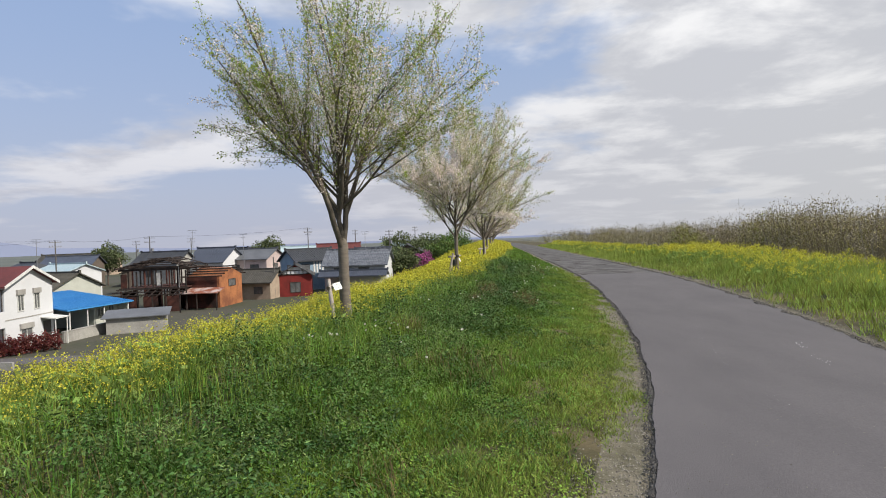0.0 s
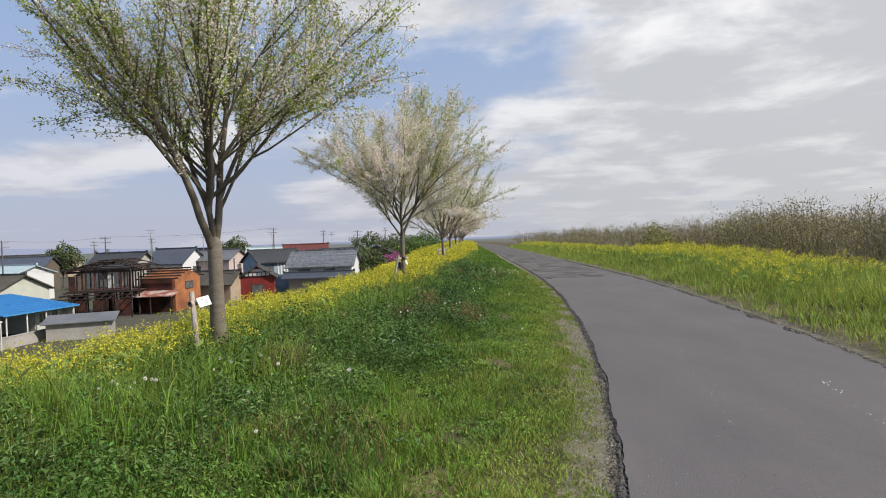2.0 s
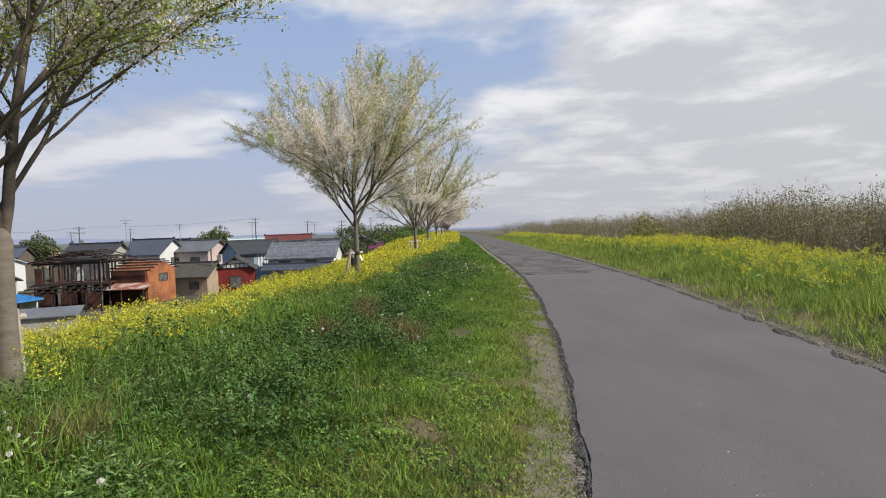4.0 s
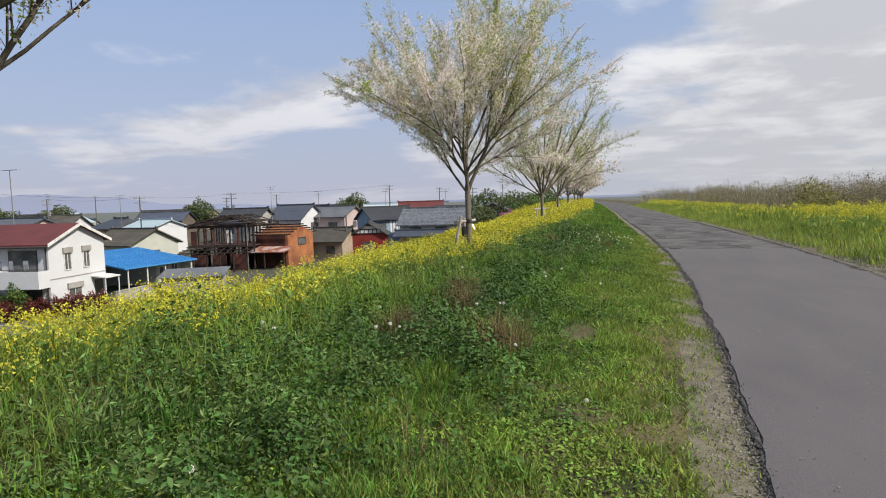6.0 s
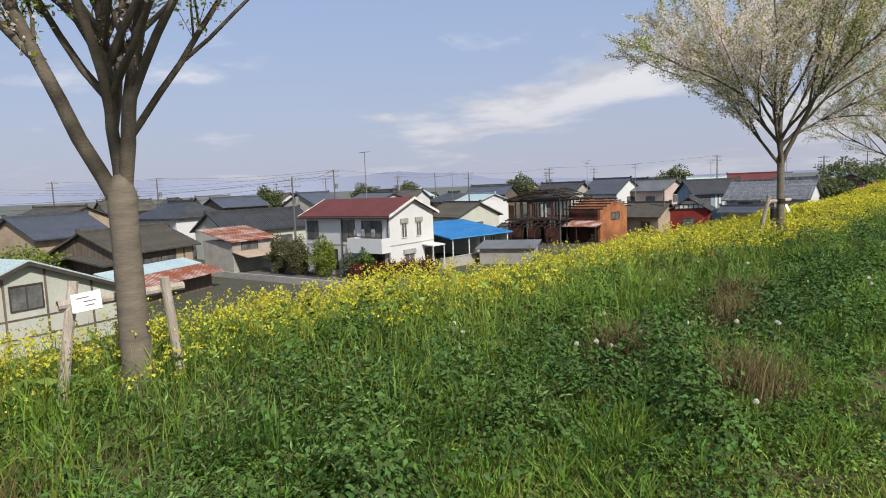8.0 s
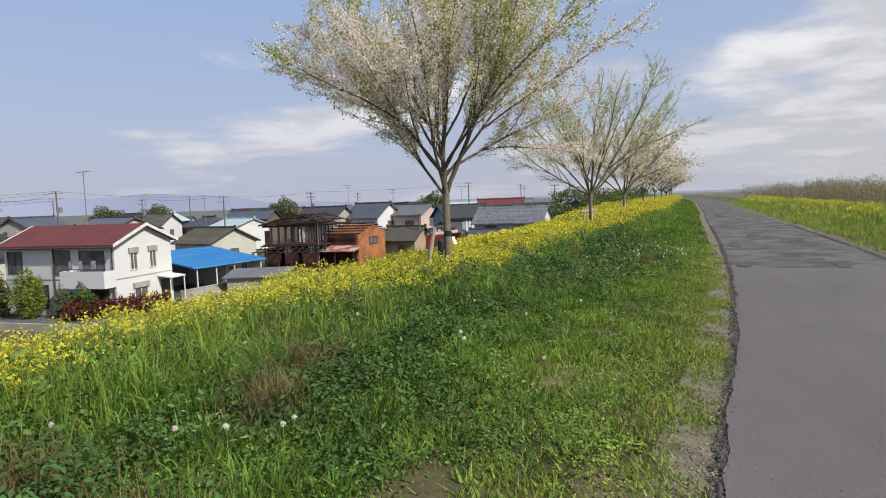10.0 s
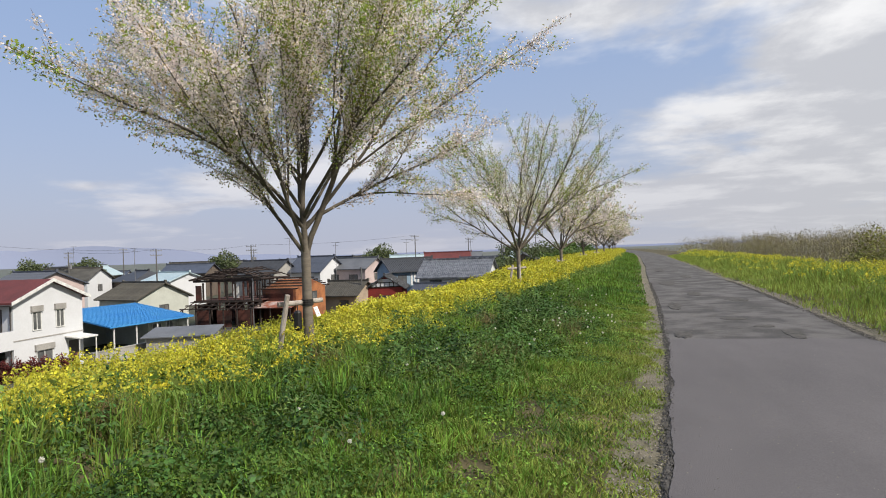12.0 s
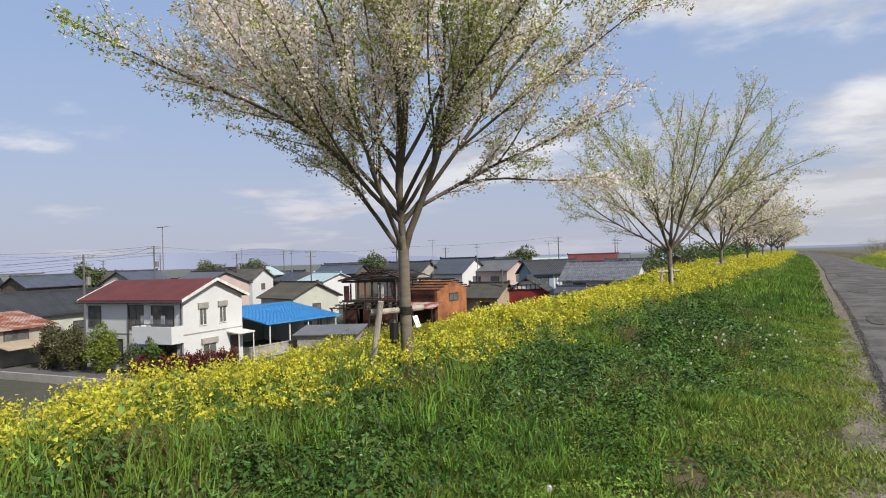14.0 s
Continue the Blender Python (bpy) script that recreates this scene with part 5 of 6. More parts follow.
# burnt-out timber house
def burnt_house():
    h = thing("burnt_house", (-37.5, 84.2, LOW), "burnt-out two-storey house, bare charred frame", "house", 3)
    Lx, Wy = 8.2, 7.2
    for lv, z1 in ((0, 2.9), (3.0, 5.3)):
        for q in range(9):
            xx = -Lx / 2 + Lx * q / 8
            for yy in (-Wy / 2, 0.0, Wy / 2):
                if R.uniform() < 0.85:
                    m = Mesh()
                    m.box(xx - 0.08, xx + 0.08, yy - 0.08, yy + 0.08, lv - (0.3 if lv == 0 else 0), z1 - R.uniform(0, 0.15))
                    part("post", m, M_CHAR if R.uniform() < 0.6 else M_BURNT, h)
        for yy in (-Wy / 2, 0.0, Wy / 2):
            m = Mesh()
            m.box(-Lx / 2 - 0.2, Lx / 2 + 0.2, yy - 0.1, yy + 0.1, z1 - 0.02, z1 + 0.24)
            part("beam", m, M_CHAR, h)
    # purlins along the depth and rafters of the lost roof, with its peak to one side
    pk = 0.8

    def roof_z(xx):
        return 5.55 + 1.25 * (1 - (abs(xx - pk) / (pk + Lx / 2 + 0.5) if xx < pk else (xx - pk) / (Lx / 2 + 0.5 - pk)))
    for q in range(11):
        xx = -Lx / 2 - 0.4 + (Lx + 0.8) * q / 10
        m = Mesh()
        m.tube((xx, -Wy / 2 - 0.6 + R.uniform(-0.2, 0.2), roof_z(xx)), (xx + R.uniform(-0.1, 0.1), Wy / 2 + 0.5, roof_z(xx) + R.uniform(-0.15, 0.15)), 0.10, 0.09, 6)
        part("purlin", m, M_CHAR, h)
    for q in range(8):
        yy = -Wy / 2 - 0.4 + (Wy + 0.8) * q / 7
        for x0, x1 in ((-Lx / 2 - 0.5, pk), (Lx / 2 + 0.5, pk)):
            if q in (0, 1, 3) or R.uniform() < 0.7:
                m = Mesh()
                m.tube((x0, yy, 5.6), (x1, yy, 6.85), 0.075, 0.065, 5)
                part("rafter", m, M_CHAR, h)
    for q in range(5):
        m = Mesh()
        zz = 5.7 + 0.26 * q
        m.box(-Lx / 2 + 0.9 * q, Lx / 2 - 0.5 * q, -Wy / 2 - 0.35, -Wy / 2 - 0.25, zz, zz + 0.1)
        part("batten", m, M_CHAR, h)
    # scorched wall pieces, floor and fallen sheets
    for (x0, x1, y0, y1, z0, z1) in ((-4.1, -1.6, 3.3, 3.45, 0, 2.9), (-0.6, 2.2, 3.3, 3.45, 0, 2.9), (-4.1, -3.95, -3.2, 1.2, 0, 2.6), (1.2, 2.6, 0.05, 0.15, 0.0, 2.8), (-4.05, -3.3, -3.62, -3.55, 3.0, 4.9)):
        m = Mesh()
        m.box(x0, x1, y0, y1, z0, z1)
        part("scorched_panel", m, M_BURNT, h)
    m = Mesh()
    m.box(-Lx / 2, Lx / 2, -Wy / 2, Wy / 2, 2.95, 3.08)
    part("upper_floor", m, M_BURNT, h)
    m = Mesh()
    m.box(-0.6, 0.1, -1.0, -0.9, 3.2, 4.9)
    part("loose_sheet", m, M_WSASH, h, "pale loose sheet")
    m = Mesh()
    m.tube((3.3, -3.75, 0), (3.3, -3.75, 5.7), 0.06, 0.06, 8)
    part("downpipe", m, M_METAL, h, "pale metal pipe")
    for q in range(10):
        m = Mesh()
        xx = -4.3 + 8.6 * q / 9
        m.tube((xx, -6.5, 2.15), (xx, -3.75, 2.85), 0.06, 0.06, 5)
        part("lean_to_rafter", m, M_CHAR, h)
    for yy, zz in ((-6.3, 2.3), (-5.1, 2.6), (-4.0, 2.88)):
        m = Mesh()
        m.box(-4.5, 4.5, yy - 0.06, yy + 0.06, zz, zz + 0.12)
        part("lean_to_beam", m, M_CHAR, h)
    for q in range(6):
        m = Mesh()
        xx = -4.2 + 8.4 * q / 5
        m.box(xx - 0.07, xx + 0.07, -6.3, -6.16, -0.2, 2.26)
        part("lean_to_post", m, M_CHAR, h)
    for q in range(3):
        m = Mesh()
        m.box(-3.8 + 2.7 * q, -2.0 + 2.7 * q, -4.2, -4.1, 0, 2.0)
        part("scorched_panel", m, M_BURNT, h)
    return h


burnt_house()
oh = thing("scorched_wing", (-31.6, 86.8, LOW), "scorched wing with an orange boarded gable end", "house", -4)
WGL, WGW = 4.4, 7.6
body(oh, WGL, WGW, 4.1, 5.2, M_ORANGE, label="orange scorched boards")
m = Mesh()
m.box(-WGL / 2, WGL / 2 - 0.3, -WGW / 2 - 0.04, -WGW / 2, -0.1, 4.1)
part("front_cladding", m, M_BURNT, oh, "dark brown scorched boards")
for q in range(9):
    yy = -WGW / 2 - 0.3 + (WGW + 0.6) * q / 8
    zz = 4.2 + 1.15 * (1 - abs(yy) / (WGW / 2 + 0.3))
    m = Mesh()
    m.tube((-WGL / 2 - 0.5, yy, zz), (WGL / 2 + 0.5, yy, zz), 0.10, 0.09, 5)
    part("purlin", m, M_CHAR, oh)
window(oh, "E", WGL, WGW, 0.3, 2.6, 2.4, 1.0)
m = Mesh()
m.slab((-2.6, -6.4, 2.1), (3.0, -6.4, 2.1), (3.0, -3.86, 2.65), (-2.6, -3.86, 2.65), 0.08)
part("canopy", m, M_RUST, oh, "rusty sheet canopy")
for xx in (-2.4, 0.2, 2.8):
    m = Mesh()
    m.box(xx - 0.06, xx + 0.06, -6.3, -6.18, -0.2, 2.2)
    part("canopy_post", m, M_CHAR, oh)

# small dark-red house with half-timbered gable, blue house, black-tiled house
rh_ = house(-23.4, 99.4, 100, 6.0, 4.8, 3.3, 4.8, M_REDWALL, M_TILE, "small dark red boarded house with black tiled roof", (("W", 0.0, 0.6, 1.6, 1.6),), 0.3, 0.5)
m = Mesh()
o, a, n = wall_frame("W", 6.0, 4.6)
obox(m, o, a, n, -1.9, 1.9, 3.45, 3.95, 0.0, 0.04)
obox(m, o, a, n, -1.0, 1.0, 4.0, 4.45, 0.0, 0.04)
part("gable_plaster", m, M_WHITE, rh_, "white plaster between dark timbers")
m = Mesh()
for q in range(7):
    obox(m, o, a, n, -1.8 + 0.6 * q - 0.05, -1.8 + 0.6 * q + 0.05, 3.4, 3.98, 0.041, 0.09)
obox(m, o, a, n, -2.3, 2.3, 3.3, 3.45, 0.0, 0.1)
obox(m, o, a, n, -2.0, 2.0, 3.93, 4.03, 0.041, 0.1)
part("gable_timber", m, M_CHAR, rh_)
house(-28.0, 95.8, -10, 5.4, 5.0, 2.7, 4.2, M_BEIGE, M_TILE_BR, "low beige mortar house with dark tiled roof", (("S", 0.8, 0.8, 1.4, 1.1),))
bh = house(-24.0, 112.0, 38, 8.0, 6.5, 5.2, 6.9, M_BLUEWALL, M_TILE, "two-storey house with blue boards and grey tiled roof", (("W", 0.5, 3.2, 1.6, 1.2), ("S", -2.2, 3.2, 1.4, 1.3)))
m = Mesh()
o, a, n = wall_frame("S", 8.0, 6.5)
for q in range(9):
    obox(m, o, a, n, -0.8 + 0.55 * q, -0.5 + 0.55 * q, 2.9, 5.0, 0.0, 0.06)
part("white_slats", m, M_WSASH, bh, "white vertical boards")
bk = house(-14.2, 105.5, -4, 10.0, 7.5, 4.5, 6.6, M_WHITE, M_TILE_LT, "old farmhouse with a large grey tiled roof", (("S", -2.5, 2.6, 1.8, 1.3), ("S", 1.5, 2.6, 1.8, 1.3)), 0.28, 0.7)
gable_roof(bk, 10.4, 2.6, 2.7, 3.3, M_TILE_BLUE, 0.4, 0.3, 0.28, True, "lower_roof_slope", (0, -4.6, 0))
house(-36.5, 121.5, -14, 9.0, 7.0, 5.6, 7.2, M_PINK, M_GREYROOF, "two-storey pink rendered house with grey roof", (("E", 0, 3.4, 1.2, 1.2), ("S", -2, 3.4, 1.8, 1.1), ("S", 2, 3.4, 1.8, 1.1)), 0.0)
house(-42.8, 118.8, -16, 7.4, 7.0, 5.4, 7.7, M_WHITE, M_TILE_BLUE, "white gabled house with dark blue tiled roof", (("E", 0, 3.4, 1.2, 1.2), ("S", 0, 3.2, 2.0, 1.2)), 0.3)
house(-51.5, 116.5, -12, 9.0, 7.0, 5.2, 7.3, M_CONC, M_TILE, "grey house with tiled roof behind the burnt frame", (("S", -1, 3, 1.8, 1.2),), 0.3)
house(-23.8, 143.0, 12, 9.0, 8.0, 5.4, 7.6, M_WHITE, M_ROOF_RED, "distant house with a dark red roof", (("S", 0, 3, 1.8, 1.2),), 0.0)
house(-13.5, 124.0, 8, 7.0, 7.0, 5.0, 6.6, M_OLDWOOD, M_TILE_BLUE, "dark boarded house with blue-black tiled roof", (("S", 0, 3, 1.8, 1.2),), 0.3)

# sheds and old houses at the foot of the bank
sh = thing("cream_shed", (-34.6, 21.2, LOW), "large cream sheet-clad shed with pale teal roof", "shed", 99)
SL, SW = 12.0, 11.0
# the gable end looks along the shed's -y axis; the ridge runs along y
m = Mesh()
for yy in (0.0, SW):
    m.v += [(-SL / 2, yy, -0.4), (SL / 2, yy, -0.4), (SL / 2, yy, 2.5), (0, yy, 4.85), (-SL / 2, yy, 2.5)]
m.f = [(0, 1, 2, 3, 4), (9, 8, 7, 6, 5), (0, 4, 9, 5), (4, 3, 8, 9), (3, 2, 7, 8), (2, 1, 6, 7), (1, 0, 5, 6)]
part("wall", m, M_CREAM, sh)
for xe in (-SL / 2 - 0.3, SL / 2 + 0.3):
    q = [Vector((xe, -0.35, 2.40)), Vector((xe, SW + 0.3, 2.40)), Vector((0, SW + 0.3, 4.88)), Vector((0, -0.35, 4.88))]
    m = Mesh()
    m.slab(*(q if xe > 0 else q[::-1]), 0.07)
    rf = part("roof_slope", m, M_ROOF_TEAL, sh)
    seams(rf, (xe, 0, 2.49), (0, 0, 4.97), "y", -0.3, SW + 0.2, 27, M_ROOF_TEAL)
    m = Mesh()
    m.hexa([Vector((xe, -0.40, 2.22)), Vector((0, -0.40, 4.70)), Vector((0, -0.36, 4.70)), Vector((xe, -0.36, 2.22)), Vector((xe, -0.40, 2.42)), Vector((0, -0.40, 4.90)), Vector((0, -0.36, 4.90)), Vector((xe, -0.36, 2.42))])
    part("barge_board", m, M_FRAME, sh, "dark barge board")
for xx in (-5.9, -3.6, -1.2, 0.9, 3.4, 5.0):
    bt = Mesh()
    bt.box(xx - 0.05, xx + 0.05, -0.05, 0.0, -0.3, 2.45 + 2.3 * (1 - abs(xx) / 6.0))
    part("batten", bt, M_OLDWOOD, sh, "dark batten over a sheet joint")
for zz in (0.9, 1.9):
    bt = Mesh()
    bt.box(-SL / 2, SL / 2, -0.04, -0.001, zz, zz + 0.07)
    part("batten", bt, M_OLDWOOD, sh, "dark batten over a sheet joint")
window(sh, "S", SL, 0.0, -0.1, 2.35, 1.7, 1.35)

ob_ = house(-58.6, 38.1, 108, 9.5, 7.6, 3.2, 4.9, M_OLDWOOD, M_TILE_BR, "old weathered house with a mossy brown tiled roof", (("S", -1.0, 0.9, 1.8, 1.5), ("S", 1.2, 0.9, 1.8, 1.5)), 0.28, 0.6)
o, a, n = wall_frame("S", 9.5, 7.6)
for u0, u1 in ((-4.4, -2.3), (2.3, 3.2), (3.5, 4.5)):
    m = Mesh()
    obox(m, o, a, n, u0, u1, 0.2, 2.9, 0.0, 0.05)
    part("mortar_panel", m, M_BEIGE, ob_, "beige mortar panel")
gable_roof(ob_, 1.8, 7.4, 2.2, 2.9, M_TILE_BR, 0.3, 0.2, 0.28, False, "skirt_roof_slope", (-5.4, 0.0, 0))
house(-77.0, 38.5, 105, 9.0, 7.5, 4.2, 6.2, M_BEIGE, M_TILE_BLUE, "house with a blue-black tiled roof", (("S", 0, 1.2, 1.6, 1.3), ("W", 0, 1.2, 1.4, 1.2)), 0.28, 0.7)
lt = thing("rusty_lean_to", (-45.6, 34.6, LOW), "lean-to with rusty and teal corrugated sheets", "shed", 112)
m = Mesh()
m.box(-4.6, 4.6, -1.0, 1.6, -0.2, 1.5)
part("wall", m, M_OLDWOOD, lt)
m = Mesh()
m.slab((-5, -2.0, 1.35), (5, -2.0, 1.35), (5, 0.2, 1.95), (-5, 0.2, 1.95), 0.06)
rf = part("lower_roof", m, M_RUST, lt, "rust-brown corrugated sheets")
seams(rf, (0, -2.0, 1.42), (0, 0.2, 2.02), "x", -4.95, 4.95, 33, M_RUST)
m = Mesh()
m.slab((-5, 0.2, 2.02), (5, 0.2, 2.02), (5, 2.0, 2.5), (-5, 2.0, 2.5), 0.06)
part("upper_roof", m, M_ROOF_TEAL, lt, "faded teal sheets")
ec = thing("concrete_shed", (-55.0, 48.2, LOW), "pale mortar shed with a streaked rusty sheet roof", "shed", 96)
m = Mesh()
m.box(-2.8, 2.8, -2.2, 2.2, -0.2, 3.2)
part("wall", m, M_CONC, ec)
m = Mesh()
m.slab((-3.2, -2.6, 3.1), (3.2, -2.6, 3.1), (3.2, 2.6, 4.3), (-3.2, 2.6, 4.3), 0.08)
rf = part("roof", m, M_RUST, ec, "streaked rusty sheets")
seams(rf, (0, -2.6, 3.19), (0, 2.6, 4.39), "x", -3.15, 3.15, 23, M_RUST)
window(ec, "S", 5.6, 4.4, -0.6, 2.0, 2.2, 1.0)
m = Mesh()
m.slab((-2.9, -4.4, 1.6), (2.0, -4.4, 1.6), (2.0, -2.2, 2.1), (-2.9, -2.2, 2.1), 0.06)
part("canopy", m, M_BEIGE, ec, "faded pinkish sheet canopy")
house(-66.0, 58.5, 88, 13.0, 7.0, 3.6, 5.6, M_CREAM, M_TILE, "long single-storey house with a grey tiled roof", (("S", -3, 0.9, 1.8, 1.6), ("S", 2, 0.9, 1.8, 1.6)), 0.28)
house(-75.8, 91.8, -20, 12.0, 8.0, 5.2, 6.9, M_PINK, M_TILE_BLUE, "house with a dark blue roof and pinkish gable", (("S", 0, 3, 1.8, 1.2), ("E", 0, 3, 1.2, 1.0)), 0.3)
house(-55.5, 89.5, -20, 9.0, 7.5, 3.2, 5.0, M_CREAM, M_TILE_BR, "cream house with a grey-brown roof", (("E", 0, 1.0, 1.4, 1.2), ("S", 0, 1.0, 1.8, 1.4)), 0.3)
house(-67.5, 113.0, -20, 8.0, 7.0, 4.6, 5.8, M_WHITE, M_ROOF_TEAL, "white house with a pale teal roof", (("S", -1.8, 2.8, 1.6, 1.2), ("S", 1.6, 2.8, 1.6, 1.2)), 0.0)
house(-77.5, 117.5, -20, 8.0, 8.0, 4.6, 6.2, M_OLDWOOD, M_TILE, "dark house with a hipped tiled roof", (("S", 0, 2.8, 1.6, 1.2),), 0.3, hip=2.4)

# the rest of the town, further off
far_walls = (M_WHITE, M_CONC, M_BEIGE, M_CONC, M_OLDWOOD, M_OLDWOOD)
far_roofs = (M_TILE, M_TILE_BLUE, M_TILE_BR, M_GREYROOF, M_TILE, M_ROOF_TEAL, M_TILE_BR, M_TILE_BLUE)
names_w = ("white", "grey", "beige", "grey", "dark boarded", "dark boarded")
names_r = ("grey tiled", "blue-black tiled", "brown-grey tiled", "grey sheet", "grey tiled", "teal sheet", "brown-grey tiled", "blue-black tiled")
placed = [(-75, 55), (-90, 70), (-100, 45), (-96, 92), (-112, 62), (-120, 88), (-88, 112), (-60, 132), (-48, 138), (-34, 150), (-70, 142), (-84, 136), (-102, 122), (-118, 112), (-135, 75), (-140, 100),
          (-130, 130), (-110, 145), (-92, 158), (-72, 165), (-55, 160), (-40, 172), (-22, 165), (-10, 150), (-3, 175), (-18, 190), (-60, 190), (-85, 188), (-110, 178), (-135, 160), (-155, 130), (-160, 60), (-150, 30),
          (-120, 30), (-98, 18), (-175, 95), (-170, 150), (-145, 190), (-115, 215), (-80, 220), (-45, 215), (-15, 225), (-190, 120), (-185, 45), (-165, 10), (-125, 5), (-200, 170), (-35, 245), (-70, 250), (-105, 255), (-140, 240), (-180, 220)]
for k, (x_, y_) in enumerate(placed):
    a_, b_ = k * 7 % 6, k * 5 % 8
    two = k % 3 != 1
    eh = 5.3 if two else 3.1
    house(x_ + R.uniform(-3, 3), y_ + R.uniform(-3, 3), R.choice([-15, 0, 10, 80, 95, 105]) + R.uniform(-8, 8), R.uniform(8, 12), R.uniform(6.5, 8.5), eh, eh + R.uniform(1.5, 2.2), far_walls[a_], far_roofs[b_],
          "distant %s house with a %s roof" % (names_w[a_], names_r[b_]), (("S", -2, eh - 2.2, 1.7, 1.2), ("S", 2, eh - 2.2, 1.7, 1.2), ("E", 0, eh - 2.2, 1.3, 1.2), ("W", 0, eh - 2.2, 1.3, 1.2)), 0.0, hip=(2.2 if k % 4 == 0 else 0.0), group="distant houses of the town")

# town lanes
lane = Mesh()
lane.slab((-62, 43.5, LOW + 0.004), (-20, 46.5, LOW + 0.004), (-20, 49.0, LOW + 0.004), (-62, 47.0, LOW + 0.004), 0.01)
tagged(part("lane", lane, M_ASPHALT), "grey asphalt lane before the white house", "lane", kind="structure")
gr = Mesh()
gr.box(-62, -30, 43.3, 43.5, LOW, LOW + 0.55)
tagged(part("kerb_wall", gr, M_CONC), "low concrete wall along the lane", "wall", kind="structure")


# ---- shrubs and trees of the town ----
def blob_points(n, rx, ry, rz, rng, hollow=0.45, lumpy=0.25):
    d = rng.normal(size=(n, 3))
    d /= np.linalg.norm(d, axis=1)[:, None]
    r = rng.uniform(hollow, 1.0, n) ** 0.7
    r *= 1 + lumpy * np.sin(4.1 * d[:, 0] + 1.3) * np.sin(3.7 * d[:, 1] + 0.4) + lumpy * 0.7 * np.sin(7 * d[:, 2] + 3 * d[:, 0])
    return d * r[:, None] * np.array([rx, ry, rz])


def shrub(x, y, rx, ry, rz, material, label, n=2600, size=0.16, name="shrub", cat="shrub", trunk=0.0, group=""):
    t = thing(name, (x, y, LOW), label, cat, R.uniform(0, 360), group)
    m = Mesh()
    top = trunk + rz
    m.path([Vector((0, 0, -0.2)), Vector((0.03, 0, top * 0.5)), Vector((0, 0.05, top))], [0.05 + top * 0.02, 0.04 + top * 0.014, 0.02], 7)
    for k in range(7):
        a_ = R.uniform(0, 6.28)
        m.path([Vector((0, 0, trunk * 0.8 + 0.1 * k * rz / 7 + 0.1)), Vector((math.cos(a_) * rx * 0.4, math.sin(a_) * ry * 0.4, trunk + rz * 0.8)), Vector((math.cos(a_) * rx * 0.8, math.sin(a_) * ry * 0.8, trunk + rz * R.uniform(0.8, 1.5)))], [0.04 + top * 0.008, 0.03, 0.012], 5)
    part("trunk", m, M_TWIG, t)
    p = blob_points(n, rx, ry, rz, R)
    p[:, 2] += trunk + rz
    p = p[p[:, 2] > 0.05]
    part("crown", leaf_cloud("crown", p, size, material, R, 0.2, 0.7), None, t)
    return t


shrub(-41.3, 47.6, 1.15, 1.1, 1.75, M_SHRUB_Y, "clipped yellow-green conifer before the white house", 6500, 0.14)
shrub(-38.2, 47.9, 0.7, 0.7, 1.15, M_FARTREE, "grey-green garden shrub before the house", 1600, 0.14)
shrub(-36.3, 47.9, 0.95, 0.9, 1.25, M_SHRUB, "dark green clipped garden shrub", 4200, 0.14)
shrub(-45.0, 47.6, 1.5, 1.2, 1.7, M_DULL, "dark dull garden bush by the lane", 6000, 0.15)
shrub(-47.6, 47.9, 1.9, 1.3, 1.75, M_DULL, "dull brown-green garden shrub", 7000, 0.15)
for k in range(9):
    shrub(-36.4 + 0.5 * k, 46.9 + 0.62 * k, 0.62, 0.62, 0.75, M_HEDGE_RED, "clipped red-leaved hedge plant by the white house", 1300, 0.13, "hedge", "hedge", 0, "red hedge")
shrub(-60.5, 30.5, 3.2, 3.2, 1.9, M_SHRUB_Y, "dark yellow-green thicket beside the old house", 5000, 0.22)
shrub(-67, 27.0, 3.4, 3.4, 2.2, M_SHRUB_Y, "dark yellow-green thicket beside the old house", 4000, 0.25)
shrub(-54, 86.0, 1.3, 1.3, 1.4, M_SHRUB_Y, "small yellow-green garden tree by houses", 1500, 0.2)
for (x_, y_, r_, h_, mt, lb) in ((-104, 133, 3.2, 3.6, M_FARTREE, "dark evergreen tree above the roofs"), (-132.7, 147, 3.6, 3.7, M_FARTREE, "grey-green round tree above the roofs"), (-78, 146, 3.2, 3.8, M_FARTREE, "dark evergreen tree above the roofs"),
                                  (-44, 160, 3.6, 4.0, M_FARTREE, "bare grey-green tree above the roofs"), (-12, 172, 4.5, 4.0, M_FARTREE, "leafing tree at the edge of town"), (-4, 150, 4.6, 3.6, M_FARTREE, "leafing tree at the edge of town"), (0, 128, 3.4, 3.0, M_SHRUB, "dark tree at the foot of the bank"), (-8.5, 112, 3.0, 2.6, M_FARTREE, "leafing shrub at the foot of the bank"),
                                  (2.5, 165, 4.8, 4.0, M_SHRUB, "dark evergreen tree by the bank"), (-160, 88, 4.0, 4.0, M_FARTREE, "dark evergreen tree above the roofs"), (-118, 100, 2.8, 3.6, M_FARTREE, "dark evergreen tree above the roofs")):
    shrub(x_, y_, r_ * 1.15, r_ * 1.15, h_ * 0.8, mt, lb, 4600, 0.40, "tree", "tree", h_ * 0.7 + 0.6)
shrub(-3.7, 124.5, 1.8, 1.8, 1.5, M_MAGENTA, "small tree in magenta blossom", 1800, 0.25, "blossom_tree", "tree", 2.6)


